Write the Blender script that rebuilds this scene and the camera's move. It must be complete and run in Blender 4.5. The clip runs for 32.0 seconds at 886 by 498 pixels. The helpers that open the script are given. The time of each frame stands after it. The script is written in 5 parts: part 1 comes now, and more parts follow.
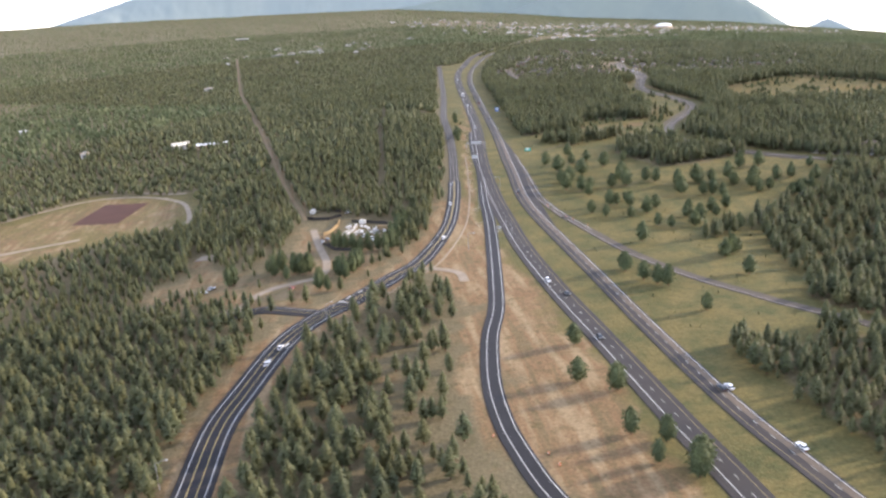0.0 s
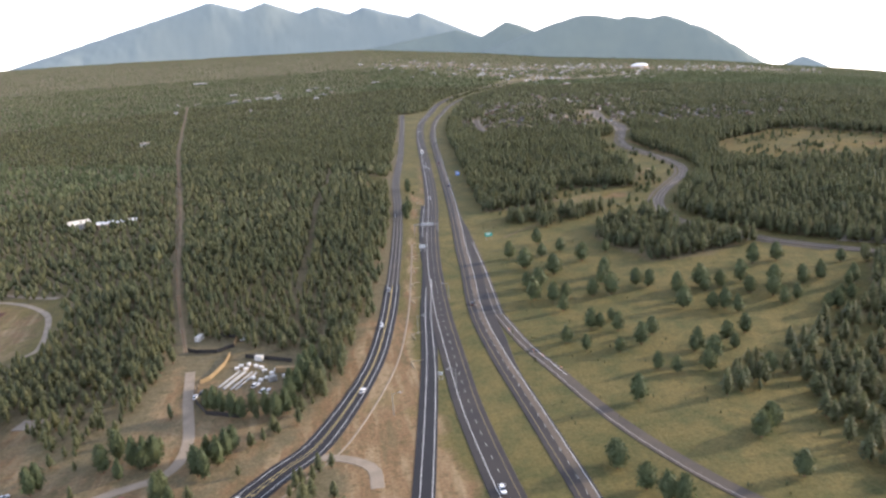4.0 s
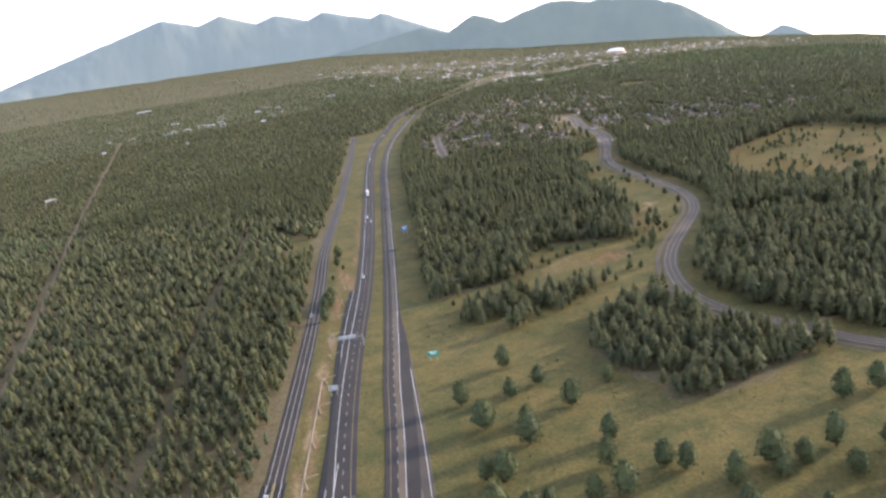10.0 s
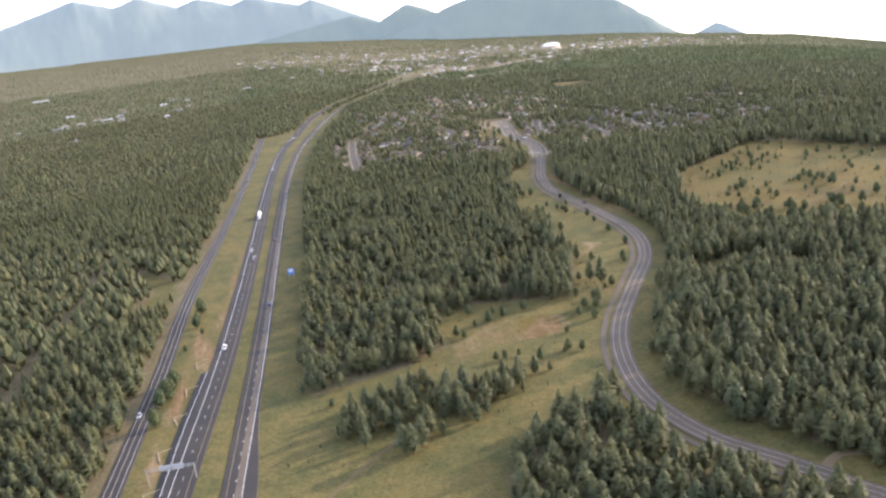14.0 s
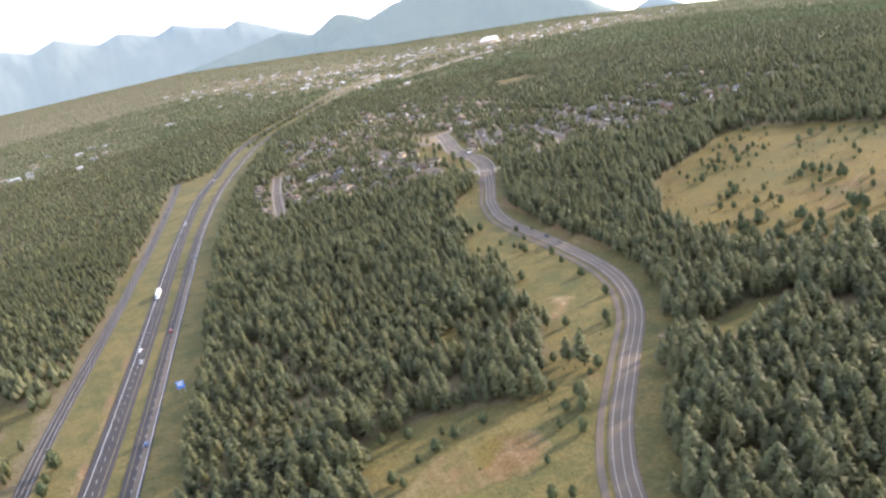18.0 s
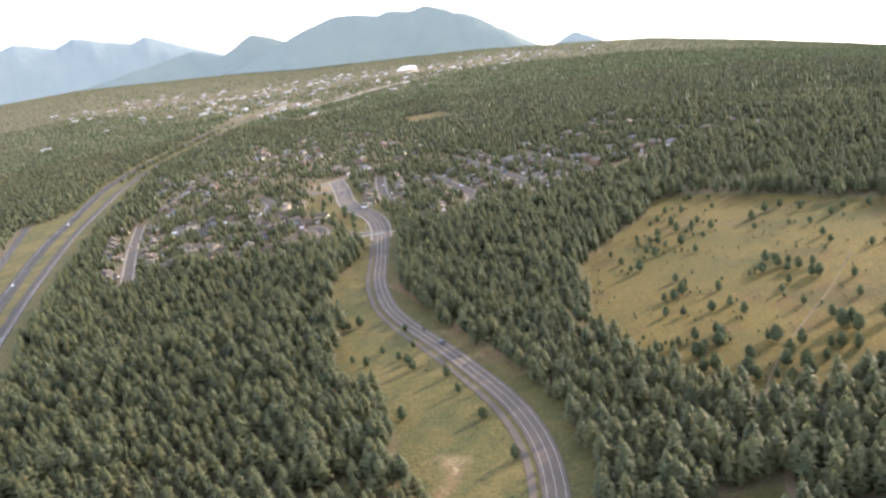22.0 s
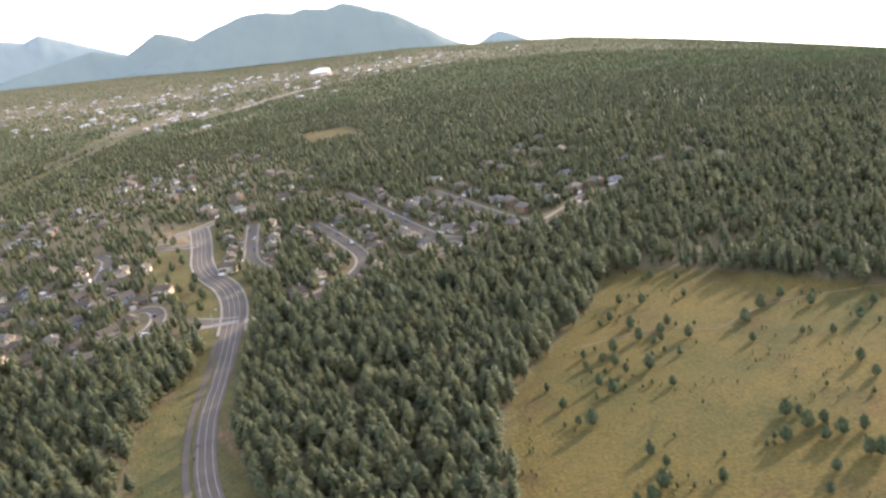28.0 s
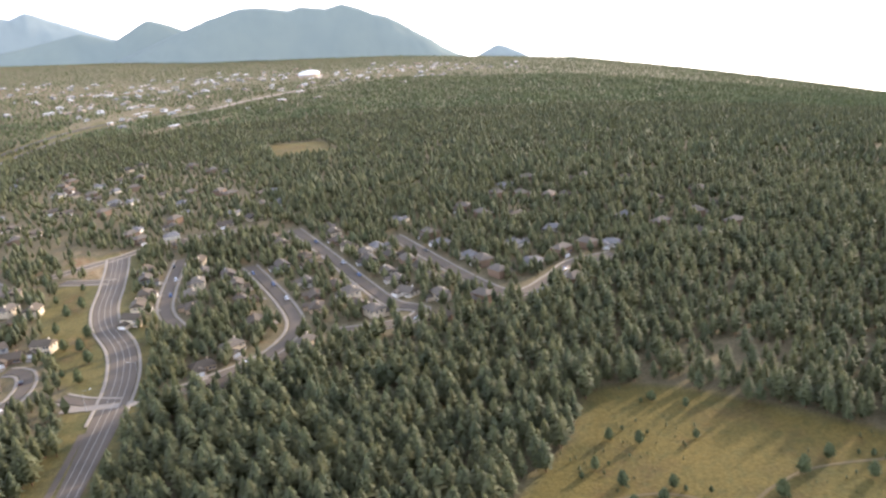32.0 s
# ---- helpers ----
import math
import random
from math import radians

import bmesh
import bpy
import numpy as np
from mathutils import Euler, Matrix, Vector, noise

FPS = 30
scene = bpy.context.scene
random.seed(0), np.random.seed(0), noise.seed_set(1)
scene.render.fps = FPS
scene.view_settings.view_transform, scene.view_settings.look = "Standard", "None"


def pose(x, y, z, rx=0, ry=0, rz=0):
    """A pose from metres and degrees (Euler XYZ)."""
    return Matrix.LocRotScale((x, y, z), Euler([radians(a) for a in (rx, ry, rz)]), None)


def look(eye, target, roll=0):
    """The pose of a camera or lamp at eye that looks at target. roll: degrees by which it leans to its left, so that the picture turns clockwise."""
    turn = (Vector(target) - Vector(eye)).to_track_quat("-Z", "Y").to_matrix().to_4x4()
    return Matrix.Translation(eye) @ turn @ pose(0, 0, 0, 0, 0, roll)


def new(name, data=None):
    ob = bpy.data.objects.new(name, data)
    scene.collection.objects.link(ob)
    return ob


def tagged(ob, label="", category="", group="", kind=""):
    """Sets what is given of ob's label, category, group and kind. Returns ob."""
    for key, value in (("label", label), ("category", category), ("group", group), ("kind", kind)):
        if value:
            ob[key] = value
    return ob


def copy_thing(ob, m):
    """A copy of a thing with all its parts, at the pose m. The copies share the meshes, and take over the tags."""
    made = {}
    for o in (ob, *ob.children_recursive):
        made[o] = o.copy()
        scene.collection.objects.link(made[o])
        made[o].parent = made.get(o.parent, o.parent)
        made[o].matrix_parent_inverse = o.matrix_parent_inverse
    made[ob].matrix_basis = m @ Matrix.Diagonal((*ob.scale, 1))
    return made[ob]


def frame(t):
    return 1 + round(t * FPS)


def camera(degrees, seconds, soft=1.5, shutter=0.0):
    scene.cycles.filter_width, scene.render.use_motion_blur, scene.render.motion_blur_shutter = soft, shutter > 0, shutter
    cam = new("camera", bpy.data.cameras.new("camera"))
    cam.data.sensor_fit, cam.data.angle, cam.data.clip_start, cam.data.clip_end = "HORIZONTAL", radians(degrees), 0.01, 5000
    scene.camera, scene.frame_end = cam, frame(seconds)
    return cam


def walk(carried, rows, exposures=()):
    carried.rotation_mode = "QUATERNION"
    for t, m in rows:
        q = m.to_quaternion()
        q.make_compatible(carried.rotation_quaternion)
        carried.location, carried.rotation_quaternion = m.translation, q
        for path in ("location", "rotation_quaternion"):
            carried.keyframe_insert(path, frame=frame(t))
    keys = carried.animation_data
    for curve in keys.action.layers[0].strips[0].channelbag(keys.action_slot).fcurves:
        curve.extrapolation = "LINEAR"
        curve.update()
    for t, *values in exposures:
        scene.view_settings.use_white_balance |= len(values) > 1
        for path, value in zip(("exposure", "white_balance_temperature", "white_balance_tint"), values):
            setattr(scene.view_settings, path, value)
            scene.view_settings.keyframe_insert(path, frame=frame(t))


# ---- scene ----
cam = camera(56.6, 32.0, soft=2.6)
PATH = [
    (0.0, -2.6, -5.3, 154.3, 73.23, 3.39, -6.22),
    (0.5, 3.7, 15.3, 155.7, 73.96, 3.18, -6.55),
    (1.0, 9.9, 35.8, 157.1, 74.54, 2.91, -6.80),
    (1.5, 16.0, 56.3, 158.4, 74.72, 2.98, -6.95),
    (2.0, 22.0, 76.5, 159.7, 74.96, 3.38, -7.10),
    (2.5, 28.0, 96.5, 161.1, 75.14, 4.27, -7.21),
    (3.0, 34.1, 116.2, 162.3, 75.29, 4.07, -7.44),
    (3.5, 40.1, 135.5, 163.5, 75.49, 3.59, -7.70),
    (5.5, 64.1, 210.9, 168.2, 75.61, 4.72, -8.59),
    (6.0, 70.0, 229.3, 169.5, 75.61, 4.66, -8.74),
    (6.5, 75.8, 247.4, 170.8, 75.45, 4.00, -8.89),
    (7.0, 81.5, 265.2, 172.1, 75.23, 3.63, -9.03),
    (7.5, 87.3, 282.7, 173.4, 74.86, 3.64, -8.93),
    (8.0, 93.2, 299.9, 174.6, 74.72, 4.22, -8.65),
    (8.5, 99.3, 317.0, 175.7, 74.74, 5.37, -8.44),
    (9.0, 105.6, 334.1, 176.6, 75.12, 6.66, -8.52),
    (9.5, 112.1, 351.6, 177.5, 75.09, 7.71, -8.97),
    (10.0, 118.9, 369.4, 178.3, 75.04, 8.43, -9.72),
    (10.5, 125.8, 387.4, 178.8, 75.17, 8.56, -10.63),
    (11.0, 132.5, 405.4, 179.1, 75.09, 8.60, -11.60),
    (11.5, 139.2, 423.1, 179.2, 75.07, 8.45, -12.30),
    (12.0, 145.7, 440.6, 179.3, 75.02, 8.22, -12.78),
    (12.5, 152.2, 457.7, 179.4, 74.77, 7.53, -13.03),
    (13.0, 158.7, 474.6, 179.6, 74.41, 6.55, -13.31),
    (13.5, 165.3, 491.1, 179.9, 74.04, 6.31, -13.71),
    (14.0, 172.1, 507.5, 180.1, 73.74, 6.95, -14.01),
    (14.5, 179.0, 523.8, 180.0, 73.40, 7.34, -14.27),
    (16.5, 207.5, 588.4, 179.2, 72.84, 9.73, -16.20),
    (17.0, 215.0, 604.9, 178.9, 73.17, 11.21, -16.99),
    (17.5, 222.9, 621.6, 178.6, 73.15, 12.96, -17.67),
    (18.0, 231.1, 638.5, 178.2, 73.04, 13.29, -18.36),
    (18.5, 239.7, 655.6, 177.7, 73.22, 11.70, -19.40),
    (19.0, 248.6, 672.6, 177.2, 73.31, 10.73, -20.63),
    (19.5, 257.8, 689.4, 176.6, 73.45, 10.52, -21.61),
    (20.0, 267.1, 705.7, 176.0, 73.55, 10.28, -22.18),
    (20.5, 276.4, 721.6, 175.5, 73.61, 10.21, -22.57),
    (21.0, 285.8, 737.1, 175.1, 73.79, 10.35, -22.86),
    (21.5, 295.1, 752.1, 174.7, 73.82, 10.54, -23.15),
    (22.0, 304.4, 766.7, 174.5, 73.73, 10.61, -23.49),
    (22.5, 313.6, 781.0, 174.4, 73.60, 10.66, -24.04),
    (23.0, 322.7, 795.0, 174.4, 73.43, 10.87, -24.56),
    (23.5, 331.7, 808.7, 174.4, 73.27, 10.84, -25.15),
    (24.0, 340.7, 822.2, 174.3, 73.16, 10.87, -25.75),
    (24.5, 349.5, 835.5, 174.3, 73.10, 10.62, -26.23),
    (25.0, 358.3, 848.6, 174.1, 72.94, 10.39, -26.68),
    (25.5, 367.1, 861.5, 174.0, 73.00, 10.49, -27.08),
    (27.5, 402.1, 912.0, 173.4, 72.68, 10.64, -28.08),
    (28.0, 410.9, 924.3, 173.3, 72.60, 10.42, -28.56),
    (28.5, 419.7, 936.4, 173.2, 72.57, 9.90, -29.23),
    (29.0, 428.6, 948.4, 173.2, 72.50, 9.76, -29.45),
    (29.5, 437.4, 960.2, 173.2, 72.49, 9.51, -29.33),
    (30.0, 446.2, 971.8, 173.2, 72.81, 8.80, -28.95),
    (30.5, 454.9, 983.2, 173.2, 72.91, 8.38, -28.78),
    (31.0, 463.5, 994.3, 173.2, 73.12, 7.80, -28.54),
    (31.5, 472.1, 1005.4, 173.2, 73.20, 6.93, -28.36),
    (32.0, 480.6, 1016.4, 173.3, 73.18, 6.16, -28.22),
]
K = 0.91  # metres to a unit of the plan
walk(cam, [(t, pose(K * x, K * y, K * z, rx, ry, rz)) for t, x, y, z, rx, ry, rz in PATH], [(0.0, 2.7, 6400, 17), (3.0, 2.4, 6400, 17), (7.0, 2.32, 6400, 17), (13.0, 2.7, 6400, 18), (19.0, 3.05, 6400, 18), (25.0, 2.85, 6400, 17), (32.0, 2.8, 6400, 17)])

# ---- world, sun ----
SUN_AZ, SUN_EL = 77.0, 16.5
world = bpy.data.worlds.new("world")
scene.world = world
world.use_nodes = True
wn = world.node_tree.nodes
sky = wn.new("ShaderNodeTexSky")
sky.sky_type, sky.sun_disc = "NISHITA", False
sky.sun_elevation, sky.sun_rotation = radians(SUN_EL), radians(SUN_AZ)
sky.air_density, sky.dust_density, sky.altitude = 0.8, 0.8, 2000.0
wn["Background"].inputs["Strength"].default_value = 0.15
milky = wn.new("ShaderNodeHueSaturation")  # hazy air pales the blue
milky.inputs["Saturation"].default_value = 0.5
world.node_tree.links.new(sky.outputs[0], milky.inputs["Color"])
world.node_tree.links.new(milky.outputs[0], wn["Background"].inputs["Color"])
sun = new("sun", bpy.data.lights.new("sun", "SUN"))
sun.data.energy, sun.data.angle, sun.data.color = 1.4, radians(4.0), (1.0, 0.84, 0.62)
sun.matrix_world = look((0, 0, 0), (-math.sin(radians(SUN_AZ)), -math.cos(radians(SUN_AZ)), -math.tan(radians(SUN_EL))))

# ---- lie of the land ----


def ease(a, b, v):
    u = np.clip((np.asarray(v, float) - a) / (b - a), 0, 1)
    return u * u * (3 - 2 * u)


def land(x, y):
    """Height of the ground, all in plan units: a gentle rise northwards, lower at the sports ground, then long slopes away."""
    x, y = np.asarray(x, float), np.asarray(y, float)
    z = (6 * ease(500, 900, y) + 6 * ease(1350, 1650, y) * ease(300, 450, x) * (1 - ease(1700, 2300, y))
         - 13 * ease(-60, -220, x) * (1 - ease(850, 1100, y)) - 10 * ease(180, 330, x) * (1 - ease(450, 700, y)))
    r, az = np.hypot(x - 250, y - 600), np.degrees(np.arctan2(x - 250, y - 600))
    u = np.maximum(r - 1000, 0)
    slope = np.interp(az, (-180, -60, -19, 0, 9, 14, 25, 36, 43, 55, 90, 180), (0, .04, .04, .034, .014, 0, -.0205, -.0495, -.081, -.139, -.13, 0))
    return z + slope * u * u / (u + 250)


def smooth_line(pts, step=6.0):
    """A Catmull-Rom line through the plan points, at even steps."""
    p = np.array([pts[0], *pts, pts[-1]], float)
    p[0], p[-1] = 2 * p[1] - p[2], 2 * p[-2] - p[-3]
    out = []
    for i in range(1, len(p) - 2):
        n = max(2, int(np.linalg.norm(p[i + 1] - p[i]) / 4))
        t = np.linspace(0, 1, n, endpoint=False)[:, None]
        a, b, c, d = p[i - 1:i + 3]
        out.append(0.5 * (2 * b + (c - a) * t + (2 * a - 5 * b + 4 * c - d) * t ** 2 + (3 * b - a - 3 * c + d) * t ** 3))
    q = np.concatenate(out + [p[-2:-1]])
    s = np.r_[0, np.cumsum(np.linalg.norm(np.diff(q, axis=0), axis=1))]
    k = np.linspace(0, s[-1], max(2, int(s[-1] / step)))
    return np.stack([np.interp(k, s, q[:, 0]), np.interp(k, s, q[:, 1])], 1)


def inside(poly, x, y):
    p, res = np.array(poly, float), np.zeros(np.shape(x), bool)
    for (x0, y0), (x1, y1) in zip(p, np.roll(p, -1, 0)):
        if y0 != y1:
            res ^= ((y0 > y) != (y1 > y)) & (x < (x1 - x0) * (y - y0) / (y1 - y0) + x0)
    return res


def gap(line, x, y, closed=False):
    """Distance from the plan points to a line."""
    p = np.array(line, float)
    q = np.roll(p, -1, 0) if closed else p[1:]
    best = np.full(np.shape(x), 1e9)
    for (x0, y0), (x1, y1) in zip(p, q):
        dx, dy = x1 - x0, y1 - y0
        t = np.clip(((x - x0) * dx + (y - y0) * dy) / (dx * dx + dy * dy + 1e-9), 0, 1)
        best = np.minimum(best, np.hypot(x - x0 - t * dx, y - y0 - t * dy))
    return best


def depth_in(poly, x, y):
    """Positive inside a patch, by the metres to its edge; negative outside."""
    d = gap(poly, x, y, True)
    return np.where(inside(poly, x, y), d, -d)


# roads in plan: the middle of each
LINE_A = [(-74, 150), (-72, 200), (-70, 244), (-68, 290), (-61, 323), (-49, 370), (-34, 400), (-16, 421), (10, 458), (28, 484), (52, 554), (65, 622), (75, 699), (90, 839), (100, 955), (110, 1102), (133, 1309), (160, 1591), (188, 1900)]
LINE_B = [(66, 170), (56, 198), (48, 224), (44, 249), (42, 271), (43, 305), (50, 352), (59.5, 390), (66, 430), (76, 500), (84.5, 565), (92, 636), (103, 722), (108, 782), (116, 862), (127, 945)]
LINE_C = [(114, 130), (110, 207), (106, 261), (101, 346), (97, 413), (95, 492), (97, 560), (100, 634), (107, 728), (117, 820), (132, 935), (145, 1060), (161, 1240), (183, 1500), (210, 1728), (248, 1900), (288, 2070), (345, 2220), (405, 2345), (553, 2623), (706, 2790), (860, 2930)]
LINE_D = [(148, 130), (137, 209), (130, 265), (126, 347), (124, 435), (122, 509), (120.5, 560), (121.3, 627), (130, 713), (135, 770), (139.5, 812), (152, 935), (166, 1090), (182, 1270), (207, 1530), (238, 1740), (275, 1900), (318, 2060), (375, 2205), (435, 2325), (575, 2590), (725, 2755), (880, 2895)]
LINE_R = [(330, 215), (265, 285), (208, 352), (190, 380), (172, 414), (155, 466), (144, 527), (137, 567), (133.5, 610), (133.3, 627), (139.5, 709), (143, 767), (148, 830), (156, 920)]
LINE_E = [(470, 610), (401, 670), (365, 705), (343, 744), (326, 775), (321, 815), (331, 860), (350, 900), (380, 945), (415, 998), (433, 1055), (436, 1130), (434, 1195), (437, 1240), (449, 1290), (466, 1335), (489, 1400), (501, 1440), (506, 1480), (503, 1520), (506, 1555), (515, 1595), (524, 1640), (529, 1672)]
STREETS = [
    [(568, 1627), (545, 1555), (537, 1519), (539, 1485)],
    [(604, 1570), (602, 1490), (596, 1447), (579, 1423), (559, 1412), (518, 1404)],
    [(660, 1640), (653, 1484), (653, 1437), (662, 1418), (646, 1408), (612, 1420)],
    [(711, 1560), (708, 1446), (715, 1402), (747, 1410), (771, 1423), (800, 1418)],
    [(286, 1460), (300, 1618), (315, 1732)],
    [(304, 1660), (371, 1603), (400, 1594), (414, 1586)],
    [(361, 1432), (401, 1437), (424, 1433), (438, 1439), (450, 1449), (457, 1467), (456, 1484), (448, 1490)],
    [(414, 1582), (429, 1587), (441, 1619), (447, 1650), (442, 1674)],
    [(494, 1412), (480, 1424), (471, 1436)],
    [(470, 1655), (529, 1672), (560, 1684), (640, 1678)],
    [(518, 1609), (486, 1635)],
]
TRACKS = [  # gravel and dirt ways
    [(-92, 430), (-69, 442), (-43, 462), (-32, 487), (-40, 546), (-50, 593)],
    [(5, 300), (-8, 350), (-20, 395)],
    [(609, 1217), (644, 1205), (661, 1184), (679, 1185), (703, 1182), (760, 1150)],
    [(500, 985), (510, 996), (527, 1011), (566, 1035), (612, 1059), (663, 1090)],
    [(257, 678), (285, 690), (345, 706)],
]
CUTS = [[(-50, 609), (-79, 757), (-126, 1051), (-219, 1590), (-325, 2374)], [(10, 690), (17, 822), (22, 1043), (30, 1089), (33, 1160), (35, 1238)]]
# open ground in plan
MEADOW = [(128, 430), (132, 640), (155, 870), (165, 885), (223, 895), (252, 911), (254, 927), (250, 965), (276, 965), (310, 959), (336, 948), (348, 971), (361, 988), (366, 960), (335, 895), (322, 860), (316, 826), (300, 822), (262, 800), (238, 766), (257, 690), (300, 690), (340, 715), (385, 682), (390, 640), (360, 590), (330, 565), (297, 556), (274, 534), (249, 498), (235, 430), (215, 350), (190, 310), (140, 330)]
VERGE = [(361, 988), (373, 1019), (368, 1037), (384, 1085), (387, 1121), (376, 1146), (380, 1174), (395, 1206), (406, 1251), (423, 1319), (460, 1345), (449, 1290), (437, 1130), (420, 1000), (374, 942)]
FIELD = [(498, 1064), (506, 1112), (519, 1133), (537, 1171), (561, 1203), (616, 1237), (645, 1252), (673, 1281), (690, 1274), (704, 1258), (722, 1222), (745, 1160), (768, 1105), (790, 1050), (700, 1000), (600, 960), (530, 985), (500, 1020)]
SUBURB = [(270, 1450), (330, 1500), (400, 1440), (455, 1405), (500, 1392), (560, 1390), (640, 1403), (720, 1392), (800, 1403), (900, 1390), (940, 1500), (880, 1560), (740, 1640), (660, 1740), (720, 1900), (670, 2150), (540, 2150), (400, 1950), (330, 1800), (285, 1650)]
SPORTS = [(-330, 715), (-260, 812), (-160, 775), (-138, 646), (-200, 640), (-260, 590), (-340, 560)]
YARD = [(-58, 640), (20, 585), (14, 512), (-34, 512), (-58, 560)]
CLEARED = [(-56, 386), (-72, 418), (-100, 425), (-138, 452), (-142, 498), (-124, 498), (-125, 562), (-112, 562), (-97, 512), (-72, 484), (-66, 500), (-61, 531), (-58, 585), (15, 560), (25, 500), (-20, 445)]
WORKS = [(81, 500), (95, 316), (93, 248), (98, 190), (58, 190), (40, 257), (30, 224), (24, 298), (40, 400), (28, 474), (50, 540), (72, 640)]
LAWN = [(758, 2010), (793, 2172), (870, 2152), (842, 2015)]
ISLAND = [(-62, 200), (-58, 300), (-35, 372), (-10, 405), (30, 455), (45, 400), (30, 300), (30, 200)]
GREEN = [(476, 1440), (494, 1430), (498, 1500), (500, 1590), (510, 1625), (486, 1642), (466, 1560), (470, 1480)]
BETWEEN = [(64, 560), (76, 640), (90, 760), (104, 880), (118, 1020), (126, 1020), (112, 880), (100, 770), (87, 650), (74, 560)]
LOT = [(499, 1712), (522, 1676), (515, 1617), (500, 1634), (492, 1683)]
CROSSWAY = [(470, 1748), (502, 1720), (532, 1686), (557, 1679), (580, 1684), (615, 1674), (658, 1657)]
GLADES = [GREEN, LOT, [(312, 1018), (319, 1043), (337, 1056), (356, 1057), (358, 1049), (335, 1039), (322, 1015)], [(409, 978), (419, 966), (428, 956), (453, 959), (476, 957), (472, 934), (453, 931), (428, 924), (418, 934), (412, 947), (403, 958)], [(69, 1076), (88, 1056), (100, 1100), (97, 1140), (66, 1190), (58, 1180), (84, 1120)], [(120, 1330), (140, 1350), (158, 1500), (138, 1480)]]
GROVES = [[(-109, 525), (-115, 548), (-92, 558), (-66, 534), (-60, 485), (-75, 484), (-95, 505)], [(-128, 470), (-108, 466), (-96, 440), (-84, 450), (-66, 432), (-62, 414), (-100, 424), (-118, 430)], [(-95, 392), (-80, 378), (-68, 380), (-62, 398), (-70, 406), (-95, 404)], [(692, 1278), (727, 1247), (762, 1202), (795, 1230), (742, 1290), (700, 1300)], [(183, 834), (193, 862), (225, 872), (260, 862), (287, 858), (283, 846), (262, 833), (242, 822), (212, 809)], [(206, 482), (226, 504), (243, 520), (251, 511), (236, 486), (217, 477)]]
THIN = [(206, 441), (249, 498), (274, 534), (297, 556), (345, 570), (350, 520), (300, 440), (240, 370), (214, 385)]
HOLLOW = [(293, 906), (293, 921), (301, 930), (313, 931), (321, 918), (316, 904), (307, 901), (297, 897)]
SLOPE = [(242, 874), (263, 888), (291, 893), (325, 890), (330, 925), (309, 937), (285, 937), (262, 926), (252, 912)]
TOWNLAND = [(500, 2900), (800, 2850), (1200, 3050), (1500, 3250), (2000, 3500), (2200, 4000), (1500, 3900), (900, 3750), (450, 4000), (250, 3650), (430, 3200)]
STRIP = [(28, 490), (52, 560), (65, 630), (75, 700), (100, 960), (135, 1310), (190, 1900), (290, 1930), (225, 1600), (185, 1200), (160, 900), (130, 620), (128, 480)]

# where buildings stand: plan x, y and the turn of each front
HOUSES = [(473, 1496), (473, 1474), (492, 1530), (451, 1505), (466, 1575), (511, 1439), (535, 1433), (550, 1429), (562, 1400), (533, 1393), (577, 1463), (585, 1519), (518, 1513), (550, 1502), (620, 1446), (626, 1424), (676, 1432), (731, 1484), (735, 1514), (770, 1454), (771, 1436), (725, 1434), (723, 1526), (810, 1432), (860, 1475), (907, 1496), (868, 1407), (895, 1406), (485, 1665), (462, 1798), (553, 1750), (602, 1778), (523, 1990), (476, 1820), (387, 1529), (411, 1440), (428, 1443), (444, 1446), (407, 1500), (353, 1530), (317, 1509), (430, 1642), (394, 1823), (414, 1840), (599, 2126)]
TOWN = [(1076, 3197), (906, 3512), (698, 3786), (498, 3573), (638, 3042), (766, 3030), (1365, 3395), (1896, 4057), (2061, 3862), (2083, 3637), (416, 3986), (287, 3655), (546, 3060), (702, 2960), (1000, 3420), (458, 3784), (-104, 2692), (-165, 2405), (1250, 3560), (850, 3250), (1560, 3300), (1700, 3560), (600, 3300), (1150, 3700), (350, 3480)]
TOWN += [(980, 3740), (1120, 3860), (1260, 3980), (1420, 3700), (1640, 3800), (1820, 3760), (600, 3420), (700, 3430), (800, 3440), (640, 2740), (700, 2850), (1210, 3700)]
_g = np.random.default_rng(11)
SITES = []
for _l in STREETS:
    _q = smooth_line(_l, 19.0)
    for _i in range(1, len(_q) - 1):
        _t = _q[_i + 1] - _q[_i - 1]
        _t /= np.linalg.norm(_t)
        for _s in (-1, 1):
            _p = _q[_i] + _s * 18.5 * np.array([_t[1], -_t[0]]) + _g.uniform(-4, 4, 2)
            if _g.random() < 0.84:
                SITES.append((_p[0], _p[1], math.degrees(math.atan2(_t[1], _t[0])) + (0 if _s < 0 else 180) + float(_g.uniform(-12, 12))))
SITES += [(x, y, float(_g.uniform(0, 360))) for x, y in HOUSES]
SITES += [(float(_g.uniform(330, 700)), float(_g.uniform(1690, 2180)), float(_g.uniform(0, 360))) for _ in range(95)]
SITES += [(float(_g.uniform(300, 470)), float(_g.uniform(1440, 1660)), float(_g.uniform(0, 360))) for _ in range(60)]
SITES += [(float(_g.uniform(690, 960)), float(_g.uniform(1440, 1640)), float(_g.uniform(0, 360))) for _ in range(30)]
_ok = []
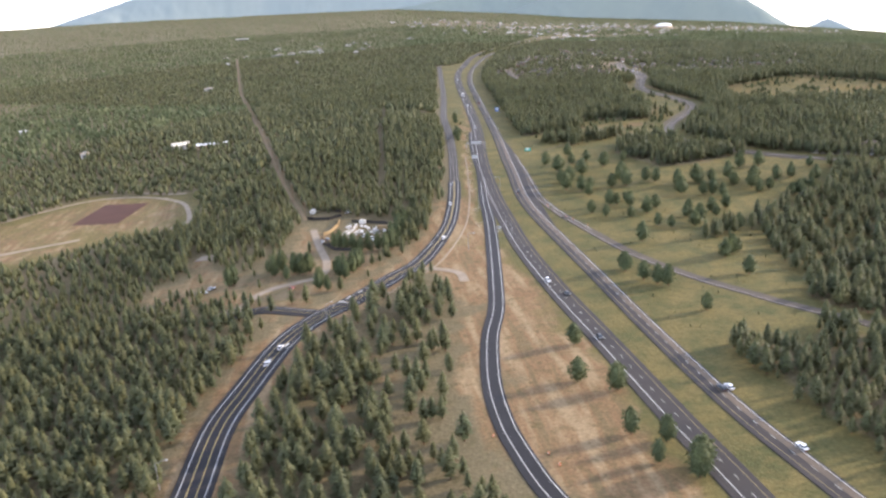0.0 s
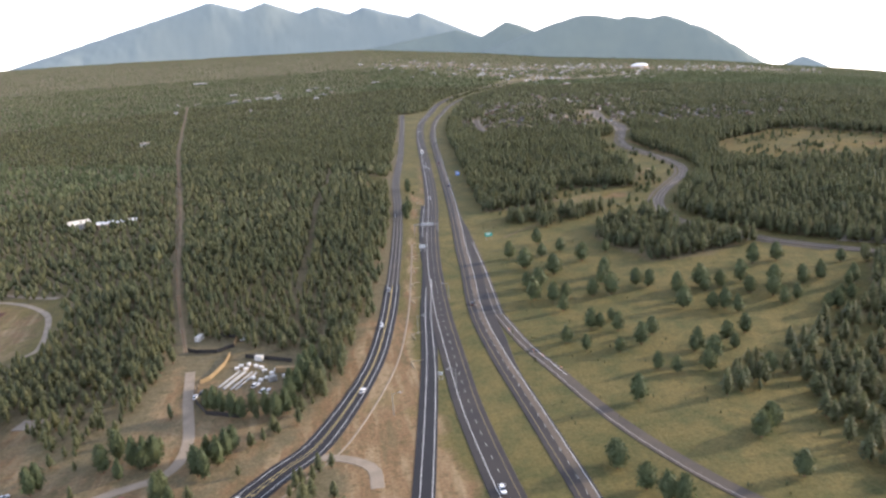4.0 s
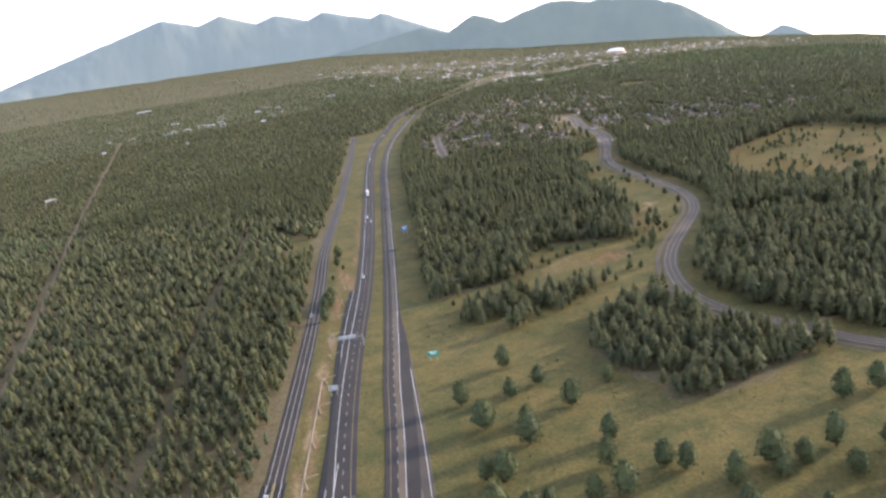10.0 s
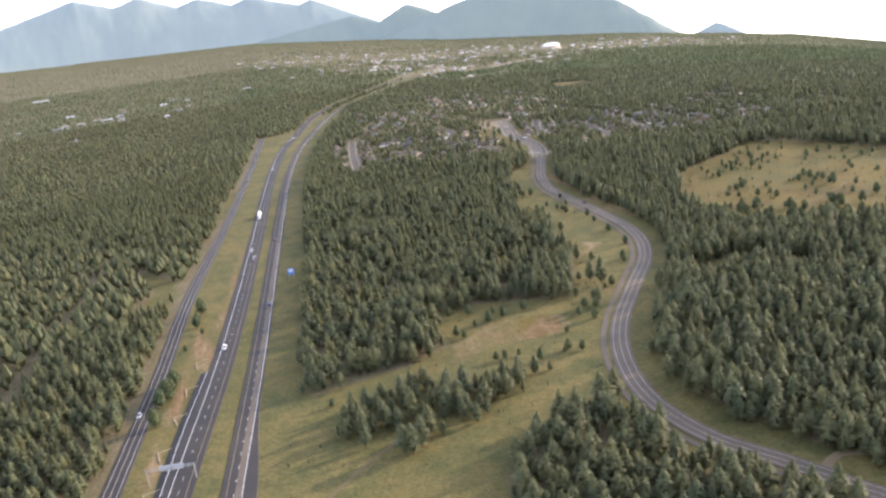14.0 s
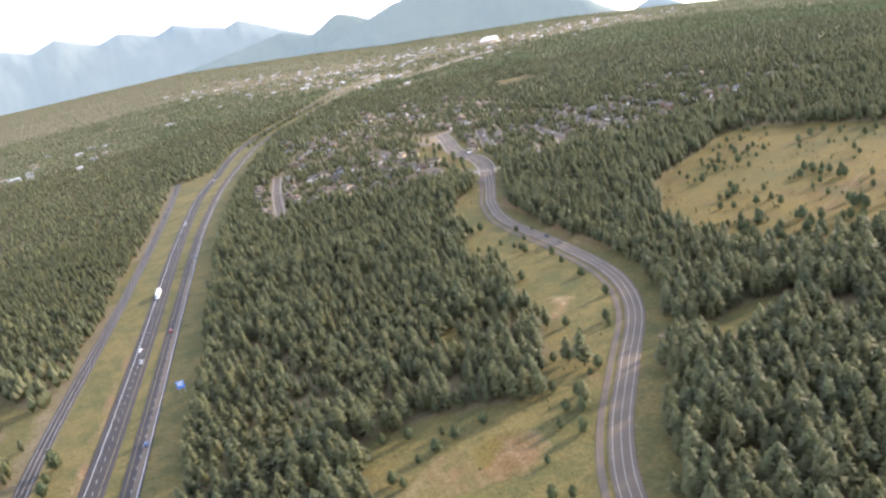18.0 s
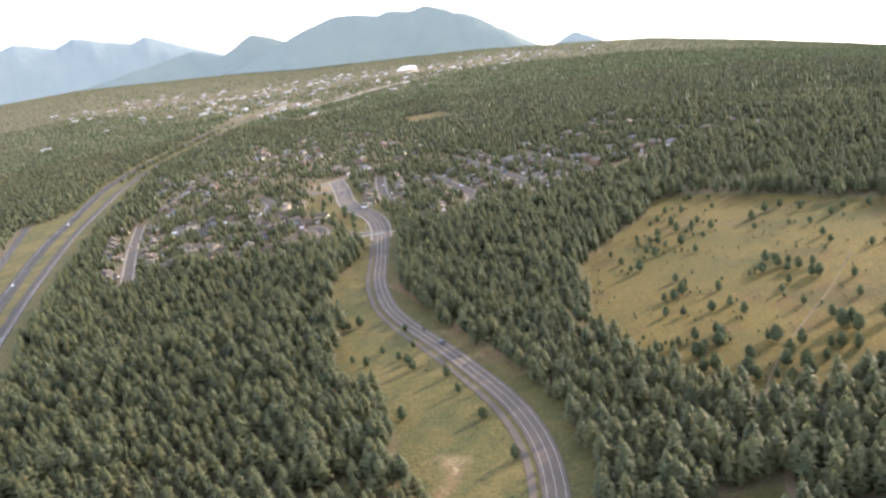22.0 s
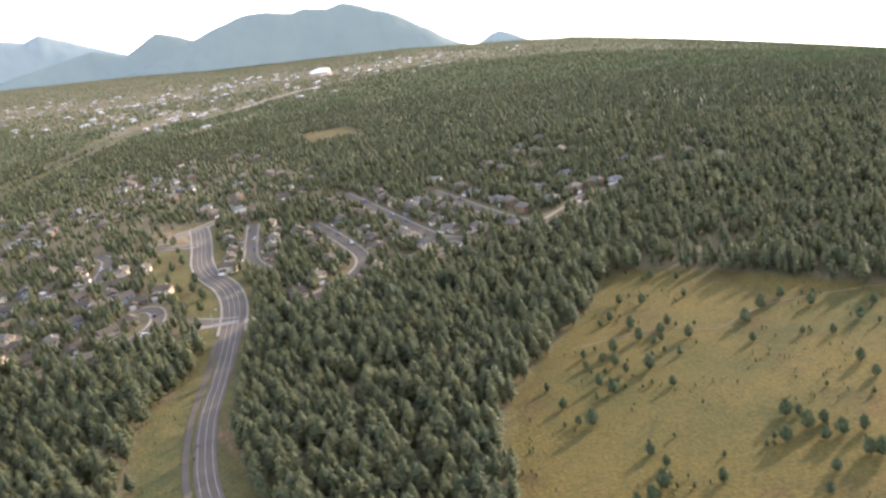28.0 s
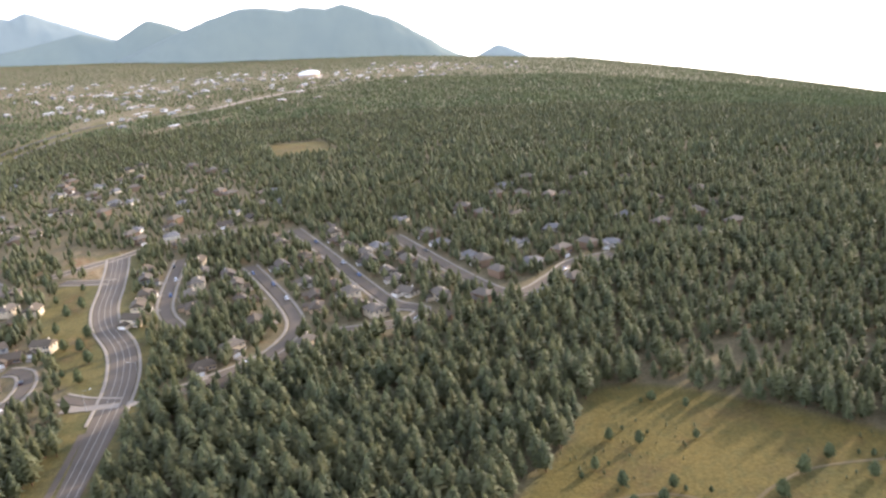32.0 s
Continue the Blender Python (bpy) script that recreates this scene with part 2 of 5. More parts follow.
for _x, _y, _a in SITES:
    if not inside(GREEN, np.array([_x]), np.array([_y]))[0] and float(gap(CROSSWAY, np.array([_x]), np.array([_y]))[0]) > 14 and math.hypot(_x - 508, _y - 1665) > 32 and all(math.hypot(_x - u, _y - v) > 15 for u, v, _ in _ok) and min(float(gap(l, np.array([_x]), np.array([_y]))[0]) for l in STREETS + [LINE_E]) > 13 and float(gap(LINE_C, np.array([_x]), np.array([_y]))[0]) > 60:
        _ok.append((_x, _y, _a))
SITES = _ok
BLOCKS = []  # far buildings: x, y, turn, length, depth, height
for _x, _y in TOWN:
    for _ in range(9):
        _p = (_x + _g.normal() * 110, _y + _g.normal() * 80)
        if all(math.hypot(_p[0] - b[0], _p[1] - b[1]) > 28 for b in BLOCKS):
            BLOCKS.append((*_p, float(_g.choice((20, -68, 15))), float(_g.uniform(6, 20)), float(_g.uniform(5, 8)), float(_g.uniform(2.4, 4.6))))
DOME = (1355, 3600)
FAR_ROAD = [(770, 2740), (849, 2800), (942, 2908), (1030, 2990), (1131, 3080), (1210, 3150), (1290, 3190)]
FAR_OPEN = [[(560, 3375), (870, 3390), (880, 3450), (560, 3440)], [(600, 2690), (740, 2850), (790, 2960), (740, 2980), (570, 2740)], [(684, 2470), (749, 2530), (851, 2595), (860, 2640), (740, 2580), (670, 2510)], [(760, 2700), (860, 2780), (1000, 2920), (1150, 3070), (1130, 3110), (940, 2940), (780, 2830)], [(560, 2590), (700, 2720), (830, 2900), (800, 2960), (640, 2790), (520, 2640)]]

# ---- materials ----


def material(name, color, rough=0.85, metal=0.0, vary=0.25, scale=1.0, fine=12.0, bump=0.0, tint=None, island=0.0, thin=0.0, coat=0.0):
    """A rough surface whose colour wanders at two sizes; tint: a second colour for the wide stains; island: variation from piece to piece; thin: light let through."""
    m = bpy.data.materials.new(name)
    m.use_nodes = True
    nt, N, Lk = m.node_tree, m.node_tree.nodes, m.node_tree.links.new
    b = N["Principled BSDF"]
    b.inputs["Roughness"].default_value, b.inputs["Metallic"].default_value = rough, metal
    b.inputs["Specular IOR Level"].default_value = 0.2 if rough > 0.6 else 0.5
    geo = N.new("ShaderNodeNewGeometry")
    wide, grain = N.new("ShaderNodeTexNoise"), N.new("ShaderNodeTexNoise")
    wide.inputs["Scale"].default_value, grain.inputs["Scale"].default_value = scale, scale * fine
    wide.inputs["Detail"].default_value, grain.inputs["Detail"].default_value = 4, 3
    for n in (wide, grain):
        Lk(geo.outputs["Position"], n.inputs["Vector"])
    ramp = N.new("ShaderNodeMapRange")
    ramp.inputs["From Min"].default_value, ramp.inputs["From Max"].default_value = 0.32, 0.68
    Lk(wide.outputs[0], ramp.inputs["Value"])
    mix = N.new("ShaderNodeMix")
    mix.data_type = "RGBA"
    second = tint or tuple(c * (1 - vary) for c in color)
    mix.inputs["A"].default_value, mix.inputs["B"].default_value = (*color, 1), (*second, 1)
    Lk(ramp.outputs[0], mix.inputs["Factor"])
    val = N.new("ShaderNodeMapRange")
    val.inputs["To Min"].default_value, val.inputs["To Max"].default_value = 1 - vary, 1 + vary
    Lk(grain.outputs[0], val.inputs["Value"])
    last = val.outputs[0]
    if island:
        r = N.new("ShaderNodeMapRange")
        r.inputs["To Min"].default_value, r.inputs["To Max"].default_value = 1 - island, 1 + island
        Lk(geo.outputs["Random Per Island"], r.inputs["Value"])
        mu = N.new("ShaderNodeMath")
        mu.operation = "MULTIPLY"
        Lk(last, mu.inputs[0]), Lk(r.outputs[0], mu.inputs[1])
        last = mu.outputs[0]
    hsv = N.new("ShaderNodeHueSaturation")
    Lk(mix.outputs["Result"], hsv.inputs["Color"]), Lk(last, hsv.inputs["Value"])
    Lk(hsv.outputs[0], b.inputs["Base Color"])
    if bump:
        bp = N.new("ShaderNodeBump")
        bp.inputs["Strength"].default_value, bp.inputs["Distance"].default_value = bump, 0.3 / scale
        Lk(grain.outputs[0], bp.inputs["Height"]), Lk(bp.outputs[0], b.inputs["Normal"])
    if thin:
        tr, sh = N.new("ShaderNodeBsdfTranslucent"), N.new("ShaderNodeMixShader")
        Lk(hsv.outputs[0], tr.inputs["Color"])
        sh.inputs[0].default_value = thin
        Lk(b.outputs[0], sh.inputs[1]), Lk(tr.outputs[0], sh.inputs[2])
        Lk(sh.outputs[0], N["Material Output"].inputs["Surface"])
    return m


ASPHALT_NEW = material("new_asphalt", (0.021, 0.02, 0.022), 0.8, vary=0.22, scale=0.08, fine=30)
ASPHALT = material("asphalt", (0.043, 0.037, 0.033), 0.85, vary=0.25, scale=0.06, fine=25, tint=(0.03, 0.027, 0.027))
ASPHALT_OLD = material("worn_asphalt", (0.122, 0.095, 0.07), 0.9, vary=0.22, scale=0.07, fine=25, tint=(0.09, 0.073, 0.056))
CONCRETE = material("concrete", (0.25, 0.212, 0.168), 0.85, vary=0.15, scale=0.3)
GRAVEL = material("gravel", (0.26, 0.21, 0.155), 0.95, vary=0.25, scale=0.15, fine=20)
TRACK_DIRT = material("packed_track", (0.135, 0.103, 0.052), 0.95, vary=0.3, scale=0.08, fine=20)
DIRT = material("bare_dirt", (0.2, 0.15, 0.09), 0.95, vary=0.25, scale=0.08, fine=20)
ASPHALT_GREY = material("greyed_asphalt", (0.083, 0.067, 0.053), 0.88, vary=0.22, scale=0.07, fine=25, tint=(0.06, 0.05, 0.042))
PAINT_OCHRE = material("worn_yellow_road_paint", (0.25, 0.19, 0.1), 0.8, vary=0.3, scale=0.3)
PAINT_WHITE = material("white_road_paint", (0.58, 0.57, 0.54), 0.7, vary=0.15, scale=0.4)
PAINT_FADED = material("faded_road_paint", (0.4, 0.385, 0.35), 0.8, vary=0.25, scale=0.3)
PAINT_WORN = material("worn_road_paint", (0.4, 0.36, 0.31), 0.8, vary=0.3, scale=0.3)
PAINT_YELLOW = material("yellow_road_paint", (0.5, 0.38, 0.16), 0.7, vary=0.15, scale=0.4)
NEEDLES = material("pine_needles", (0.083, 0.098, 0.046), 0.75, vary=0.2, scale=0.07, fine=9, tint=(0.138, 0.134, 0.053), island=0.25, thin=0.55)
NEEDLES.node_tree.nodes["Principled BSDF"].inputs["Specular IOR Level"].default_value = 0.5
# needles of the far forest, with the air's haze put into a paler green
NEEDLES_HAZED = material("hazed_pine_needles", (0.104, 0.13, 0.062), 0.8, vary=0.15, scale=0.012, fine=9, tint=(0.15, 0.165, 0.076), island=0.2, thin=0.6)
NEEDLES_HAZED.node_tree.nodes["Principled BSDF"].inputs["Specular IOR Level"].default_value = 0.6
BARK = material("pine_bark", (0.17, 0.1, 0.06), 0.95, vary=0.3, scale=0.8)


def ground_material():
    """Dry grass over soil; the patches of bare soil, golden grass and needle litter come from the ground's own maps."""
    m = bpy.data.materials.new("dry_grassland")
    m.use_nodes = True
    N, Lk = m.node_tree.nodes, m.node_tree.links.new
    b = N["Principled BSDF"]
    b.inputs["Roughness"].default_value, b.inputs["Specular IOR Level"].default_value = 0.95, 0.1
    geo = N.new("ShaderNodeNewGeometry")

    def cloud(scale, detail=6):
        n = N.new("ShaderNodeTexNoise")
        n.inputs["Scale"].default_value, n.inputs["Detail"].default_value, n.inputs["Roughness"].default_value = scale, detail, 0.65
        Lk(geo.outputs["Position"], n.inputs["Vector"])
        return n.outputs[0]

    def span(v, a, b_, c=0.0, d=1.0):
        n = N.new("ShaderNodeMapRange")
        for k, w in zip(("From Min", "From Max", "To Min", "To Max"), (a, b_, c, d)):
            n.inputs[k].default_value = w
        Lk(v, n.inputs["Value"])
        return n.outputs[0]

    def blend(f, a, c):
        n = N.new("ShaderNodeMix")
        n.data_type = "RGBA"
        Lk(f, n.inputs["Factor"])
        for s, v in (("A", a), ("B", c)):
            if isinstance(v, tuple):
                n.inputs[s].default_value = (*v, 1)
            else:
                Lk(v, n.inputs[s])
        return n.outputs["Result"]

    def patch(name, rag):
        a = N.new("ShaderNodeAttribute")
        a.attribute_name = name
        n = N.new("ShaderNodeMath")
        n.operation = "ADD"
        Lk(a.outputs["Fac"], n.inputs[0]), Lk(span(rag, 0, 1, -0.5, 0.5), n.inputs[1])
        return span(n.outputs[0], 0.36, 0.64)

    wide, mid, fine, tuft = cloud(0.012), cloud(0.06), cloud(0.7, 3), cloud(0.22, 4)
    col = blend(span(wide, 0.4, 0.6), (0.102, 0.086, 0.031), (0.133, 0.105, 0.04))
    col = blend(span(mid, 0.42, 0.66), col, (0.066, 0.068, 0.026))
    col = blend(patch("litter", mid), col, blend(span(mid, 0.3, 0.7), (0.115, 0.096, 0.055), (0.145, 0.115, 0.065)))
    col = blend(patch("golden", mid), col, blend(span(cloud(0.03, 5), 0.48, 0.62, 0.0, 0.85), blend(span(wide, 0.3, 0.7), (0.125, 0.089, 0.025), (0.08, 0.066, 0.02)), blend(span(wide, 0.42, 0.58), (0.094, 0.053, 0.023), (0.058, 0.056, 0.018))))
    stretch = N.new("ShaderNodeMapping")  # wheel and grader marks run along the works
    stretch.inputs["Scale"].default_value, stretch.inputs["Rotation"].default_value = (0.16, 0.018, 1), (0, 0, radians(6))
    Lk(geo.outputs["Position"], stretch.inputs["Vector"])
    marks = N.new("ShaderNodeTexNoise")
    marks.inputs["Scale"].default_value, marks.inputs["Detail"].default_value = 1.0, 6
    Lk(stretch.outputs[0], marks.inputs["Vector"])
    soil = blend(span(mid, 0.3, 0.7), (0.2, 0.13, 0.068), (0.155, 0.094, 0.048))
    soil = blend(span(marks.outputs[0], 0.48, 0.62), soil, (0.235, 0.168, 0.095))
    soil = blend(span(marks.outputs[0], 0.46, 0.36, 0.0, 0.6), soil, (0.11, 0.09, 0.045))
    col = blend(patch("bare", mid), col, soil)
    col = blend(span(tuft, 0.5, 0.72, 0.0, 0.6), col, (0.055, 0.055, 0.02))
    hsv = N.new("ShaderNodeHueSaturation")
    Lk(col, hsv.inputs["Color"]), Lk(span(fine, 0.2, 0.8, 0.62, 1.38), hsv.inputs["Value"])
    Lk(hsv.outputs[0], b.inputs["Base Color"])
    bp = N.new("ShaderNodeBump")
    bp.inputs["Strength"].default_value, bp.inputs["Distance"].default_value = 0.6, 0.6
    Lk(fine, bp.inputs["Height"]), Lk(bp.outputs[0], b.inputs["Normal"])
    return m


GROUND = ground_material()

# ---- building helpers ----


def link_mesh(name, verts, faces, mats, parent=None, label="", index=None, smooth=False, scale=K):
    """One mesh object out of arrays in plan units; faces all of one size."""
    verts, faces = np.asarray(verts, np.float32) * scale, np.asarray(faces, np.int32)
    me = bpy.data.meshes.new(name)
    n, k = faces.shape
    me.vertices.add(len(verts)), me.loops.add(n * k), me.polygons.add(n)
    me.vertices.foreach_set("co", verts.ravel())
    me.loops.foreach_set("vertex_index", faces.ravel())
    me.polygons.foreach_set("loop_start", np.arange(0, n * k, k, dtype=np.int32))
    for mt in mats if isinstance(mats, (list, tuple)) else [mats]:
        me.materials.append(mt)
    if index is not None:
        me.polygons.foreach_set("material_index", np.asarray(index, np.int32))
    me.polygons.foreach_set("use_smooth", np.full(n, smooth, bool))
    me.update(calc_edges=True)
    me.validate()
    ob = new(name, me)
    if parent:
        ob.parent = parent
    if label:
        ob["label"] = label
    return ob


def part(name, bm, mat, parent, label=""):
    """A bmesh as one mesh object under a thing or a part."""
    me = bpy.data.meshes.new(name)
    bm.to_mesh(me)
    bm.free()
    me.materials.append(mat)
    ob = new(name, me)
    ob.parent = parent
    if label:
        ob["label"] = label
    return ob


def thing(name, m, label, category, group="", kind=""):
    ob = new(name)
    ob.empty_display_size = 0.1
    ob.matrix_world = m
    return tagged(ob, label, category, group, kind)


def box(bm, x0, y0, z0, x1, y1, z1, bevel=0.0):
    r = bmesh.ops.create_cube(bm, size=1.0, matrix=Matrix.LocRotScale(((x0 + x1) / 2, (y0 + y1) / 2, (z0 + z1) / 2), None, (abs(x1 - x0), abs(y1 - y0), abs(z1 - z0))))
    if bevel:
        es = {e for v in r["verts"] for e in v.link_edges}
        bmesh.ops.bevel(bm, geom=list(es), offset=bevel, segments=1, affect="EDGES")
    return bm


def rod(bm, a, b, r0, r1=None, n=6):
    a, b = Vector(a), Vector(b)
    m = Matrix.Translation((a + b) / 2) @ (b - a).to_track_quat("Z", "Y").to_matrix().to_4x4()
    bmesh.ops.create_cone(bm, cap_ends=True, segments=n, radius1=r0, radius2=r0 if r1 is None else r1, depth=(b - a).length, matrix=m)
    return bm


def place(x, y, turn=0.0, lift=0.0):
    return pose(K * x, K * y, K * float(land(x, y)) + lift, 0, 0, turn)


# ---- ground ----
def wander(x, y, size, seed):
    """Smooth noise between 0 and 1 over the plan."""
    g = np.random.default_rng(seed)
    t = g.random((97, 97))
    u, v = x / size, y / size
    i, j = np.floor(u).astype(int), np.floor(v).astype(int)
    a, b = u - i, v - j
    a, b = a * a * (3 - 2 * a), b * b * (3 - 2 * b)
    w = lambda p, q: t[p % 97, q % 97]
    return (w(i, j) * (1 - a) + w(i + 1, j) * a) * (1 - b) + (w(i, j + 1) * (1 - a) + w(i + 1, j + 1) * a) * b


def spread(lo, hi, step, far):
    a = np.arange(lo, hi + step, step)
    out = [step]
    while sum(out) < far:
        out.append(min(out[-1] * 1.12, 130))
    d = np.cumsum(out)
    return np.r_[lo - d[::-1], a, a[-1] + d]


gx, gy = spread(-420, 900, 7.0, 4700), spread(180, 1900, 7.0, 3600)
GX, GY = np.meshgrid(gx, gy)
fx, fy = GX.ravel(), GY.ravel()
keep = np.hypot(fx - 250, fy - 600) < 4780
nx = len(gx)
qi = (np.arange(len(gy) - 1)[:, None] * nx + np.arange(nx - 1)).ravel()
quads = np.stack([qi, qi + 1, qi + nx + 1, qi + nx], 1)
quads = quads[keep[quads].all(1)]
used = np.unique(quads)
remap = np.zeros(len(fx), int)
remap[used] = np.arange(len(used))
ux, uy = fx[used], fy[used]
ground = link_mesh("ground", np.stack([ux, uy, land(ux, uy)], 1), remap[quads], GROUND, smooth=True)
tagged(ground, "rolling dry grassland with bare soil and pine litter", "ground", kind="structure")


def soft(poly, w):
    return np.clip(0.5 + depth_in(poly, ux, uy) / (2 * w), 0, 1)


def near_line(line, half, w):
    return np.clip(0.5 + (half - gap(line, ux, uy)) / (2 * w), 0, 1)


open_ground = np.maximum.reduce([soft(p, 10) for p in (MEADOW, VERGE, FIELD, SPORTS, STRIP, LAWN, THIN, *GLADES)] + [near_line(l, w, 8) for l, w in ((LINE_C, 26), (LINE_D, 30), (LINE_R, 16), (LINE_E, 22))])
patchy = 0.55 + 0.75 * wander(ux, uy, 28, 51) * wander(ux, uy, 9, 52) * 2
bare = np.maximum.reduce([0.78 * soft(BETWEEN, 5), 0.7 * near_line([(122, 930), (134, 1040), (144, 1150), (152, 1240)], 3.5, 4), 0.25 * soft(ISLAND, 8) * np.clip(0.3 + patchy, 0, 1), 0.42 * soft(SLOPE, 8), 0.4 * soft(HOLLOW, 6), np.clip(0.92 * soft(WORKS, 9) * np.clip(patchy, 0.45, 1.05), 0, 1), 0.5 * soft(CLEARED, 8) * np.clip(0.35 + patchy, 0, 1), 0.3 * soft(YARD, 5), 0.52 * soft(SPORTS, 20), 0.8 * near_line(LINE_A[:12], 15, 9), 0.25 * near_line(LINE_A[11:], 8, 6)]
                         + [0.55 * near_line(c, 1.2, 2.5) for c in CUTS] + [0.75 * near_line(c, 1.5, 2.5) for c in TRACKS[:2]] + [0.3 * soft(SUBURB, 15), 0.7 * soft(LOT, 6), 0.5 * near_line(CROSSWAY, 6, 4), 0.45 * near_line(LINE_E, 9, 6), 0.36 * soft(TOWNLAND, 80), 0.48 * near_line(LINE_C[15:], 14, 10), 0.85 * near_line([(452, 1090), (452, 1160), (454, 1230), (460, 1290)], 4, 4), 0.3 * near_line([(286, 914), (308, 910)], 7, 6),
                            0.62 * near_line([(377, 1052), (397, 1038), (384, 1026), (374, 1017)], 6, 7), 0.6 * near_line([(370, 975), (360, 935)], 4, 5)])
for name, val in (("litter", 1 - open_ground), ("golden", np.maximum.reduce([0.85 * soft(FIELD, 12), 0.7 * soft(LAWN, 8), 0.95 * soft(HOLLOW, 6), 0.45 * soft(SLOPE, 20), 0.5 * soft(GREEN, 8)])), ("bare", bare)):
    ground.data.attributes.new(name, "FLOAT", "POINT").data.foreach_set("value", val.astype(np.float32))


# ---- roads ----
def offset_line(line, off):
    t = np.gradient(line, axis=0)
    t /= np.linalg.norm(t, axis=1)[:, None]
    off = np.broadcast_to(np.asarray(off, float), (len(line),))
    return line + np.stack([t[:, 1], -t[:, 0]], 1) * off[:, None]


def strip(name, line, left, right, lift, mat, parent=None, label="", thick=0.0, level=None):
    """A ribbon laid along a line from offset left to offset right (positive to the right), with skirts where thick."""
    a, b = offset_line(line, left), offset_line(line, right)
    za, zb = land(*a.T) + lift, land(*b.T) + lift
    if level is not None:
        za = zb = level + lift
    rings = [np.c_[a, za], np.c_[b, zb]]
    if thick:
        rings = [np.c_[offset_line(line, np.asarray(left) - 0.8 * thick), za - thick], *rings, np.c_[offset_line(line, np.asarray(right) + 0.8 * thick), zb - thick]]
    n, k = len(line), len(rings)
    v = np.stack(rings, 1).reshape(-1, 3)
    i = (np.arange(n - 1)[:, None] * k + np.arange(k - 1)).ravel()
    f = np.stack([i, i + 1, i + k + 1, i + k], 1)
    return link_mesh(name, v, f, mat, parent, label)


def dashes(line, off, lift, mat, parent, run=3.2, cycle=11.0, width=0.24, start=0.0, end=1e9):
    fine = smooth_line([tuple(p) for p in line[::2]], 0.5)
    c = offset_line(fine, off)
    s = np.r_[0, np.cumsum(np.linalg.norm(np.diff(c, axis=0), axis=1))]
    v, f = [], []
    for k in np.arange(start, min(end, s[-1] - cycle), cycle):
        p = [np.array([np.interp(k + d, s, c[:, 0]), np.interp(k + d, s, c[:, 1])]) for d in (0, run)]
        t = (p[1] - p[0]) / np.linalg.norm(p[1] - p[0])
        r = np.array([t[1], -t[0]]) * width / 2
        n = len(v)
        v += [(*q, float(land(*q)) + lift) for q in (p[0] - r, p[0] + r, p[1] + r, p[1] - r)]
        f.append((n, n + 1, n + 2, n + 3))
    ob = link_mesh("dashed_lane_line", v, f, mat, parent, "white dashed lane line")
    ob["kind"] = "stuff"
    return ob


def road(name, line, left, right, mat, label, lines=(), lift=0.3, wide=0.25):
    level = np.maximum(land(*offset_line(line, left).T), land(*offset_line(line, right).T))
    ob = strip(name, line, left, right, lift, mat, thick=0.6, level=level)
    tagged(ob, label, "road", kind="structure")
    for off, m, *span in lines:
        a, b = span if span else (0, len(line))
        o = off if np.isscalar(off) else np.asarray(off)[a:b]
        strip("lane_line", line[a:b], np.asarray(o) - wide / 2, np.asarray(o) + wide / 2, lift + 0.02, m, ob, level=level[a:b])
    return ob


road_a, road_b, road_c, road_d, road_r, road_e = (smooth_line(l) for l in (LINE_A, LINE_B, LINE_C, LINE_D, LINE_R, LINE_E))
main_west = road("road_westbound", road_c, -7.0, 5.8, ASPHALT, "dark asphalt westbound carriageway of a divided highway", [(-3.7, PAINT_WHITE), (3.4, PAINT_OCHRE)])
dashes(road_c, 0.0, 0.325, PAINT_FADED, main_west)
main_east = road("road_eastbound", road_d, -5.2, 4.4 + 5 * ease(520, 600, road_d[:, 1]) * ease(900, 800, road_d[:, 1]), ASPHALT, "worn asphalt eastbound carriageway of a divided highway", [(-3.0, PAINT_OCHRE), (3.4, PAINT_WHITE)], 0.31)
dashes(road_d, 0.0, 0.338, PAINT_FADED, main_east)
strip("worn_lane", road_d, 0.3, 3.15, 0.323, ASPHALT_OLD, main_east, "paler worn grey lane", level=np.maximum(land(*offset_line(road_d, -5.2).T), land(*offset_line(road_d, 4.4).T)))
road("road_on_ramp", road_b, -4.6, 4.0, ASPHALT_NEW, "fresh black asphalt slip road joining the highway", [(-1.7, PAINT_WHITE), (3.0 - 1.2 * ease(520, 620, road_b[:, 1]), PAINT_WHITE)], 0.27)
road("road_off_ramp", road_r, -3.4, 3.4 - 4.6 * ease(760, 915, road_r[:, 1]), ASPHALT_GREY, "grey asphalt slip road leaving the highway", [(-1.9, PAINT_WORN), (2.0 - 4.2 * ease(760, 915, road_r[:, 1]), PAINT_WHITE, int(np.argmax(road_r[:, 1] > 520)), len(road_r))], 0.27)
half_a = 5.2 + 1.7 * ease(560, 430, road_a[:, 1])
split_a = int(np.argmax(road_a[:, 1] > 690))
swell = 1.5 * ease(520, 380, road_a[:, 1])
frontage = road("road_frontage", road_a[:split_a + 1], -half_a[:split_a + 1], half_a[:split_a + 1], ASPHALT_NEW, "newly paved two-way frontage road with yellow centre lines", [(-half_a[:split_a + 1] + 2.0, PAINT_WHITE), (half_a[:split_a + 1] - 2.0, PAINT_WHITE), (-0.25 - swell[:split_a + 1], PAINT_YELLOW), (0.25 + swell[:split_a + 1], PAINT_YELLOW)])
half_o = half_a[split_a:] - 0.9
road("road_frontage", road_a[split_a:], -half_o, half_o, ASPHALT, "older grey frontage road with worn lines", [(-half_o + 1.4, PAINT_FADED), (half_o - 1.4, PAINT_FADED), (0.0, PAINT_WORN)], 0.29)
level_a = np.maximum(land(*offset_line(road_a, -half_a).T), land(*offset_line(road_a, half_a).T))


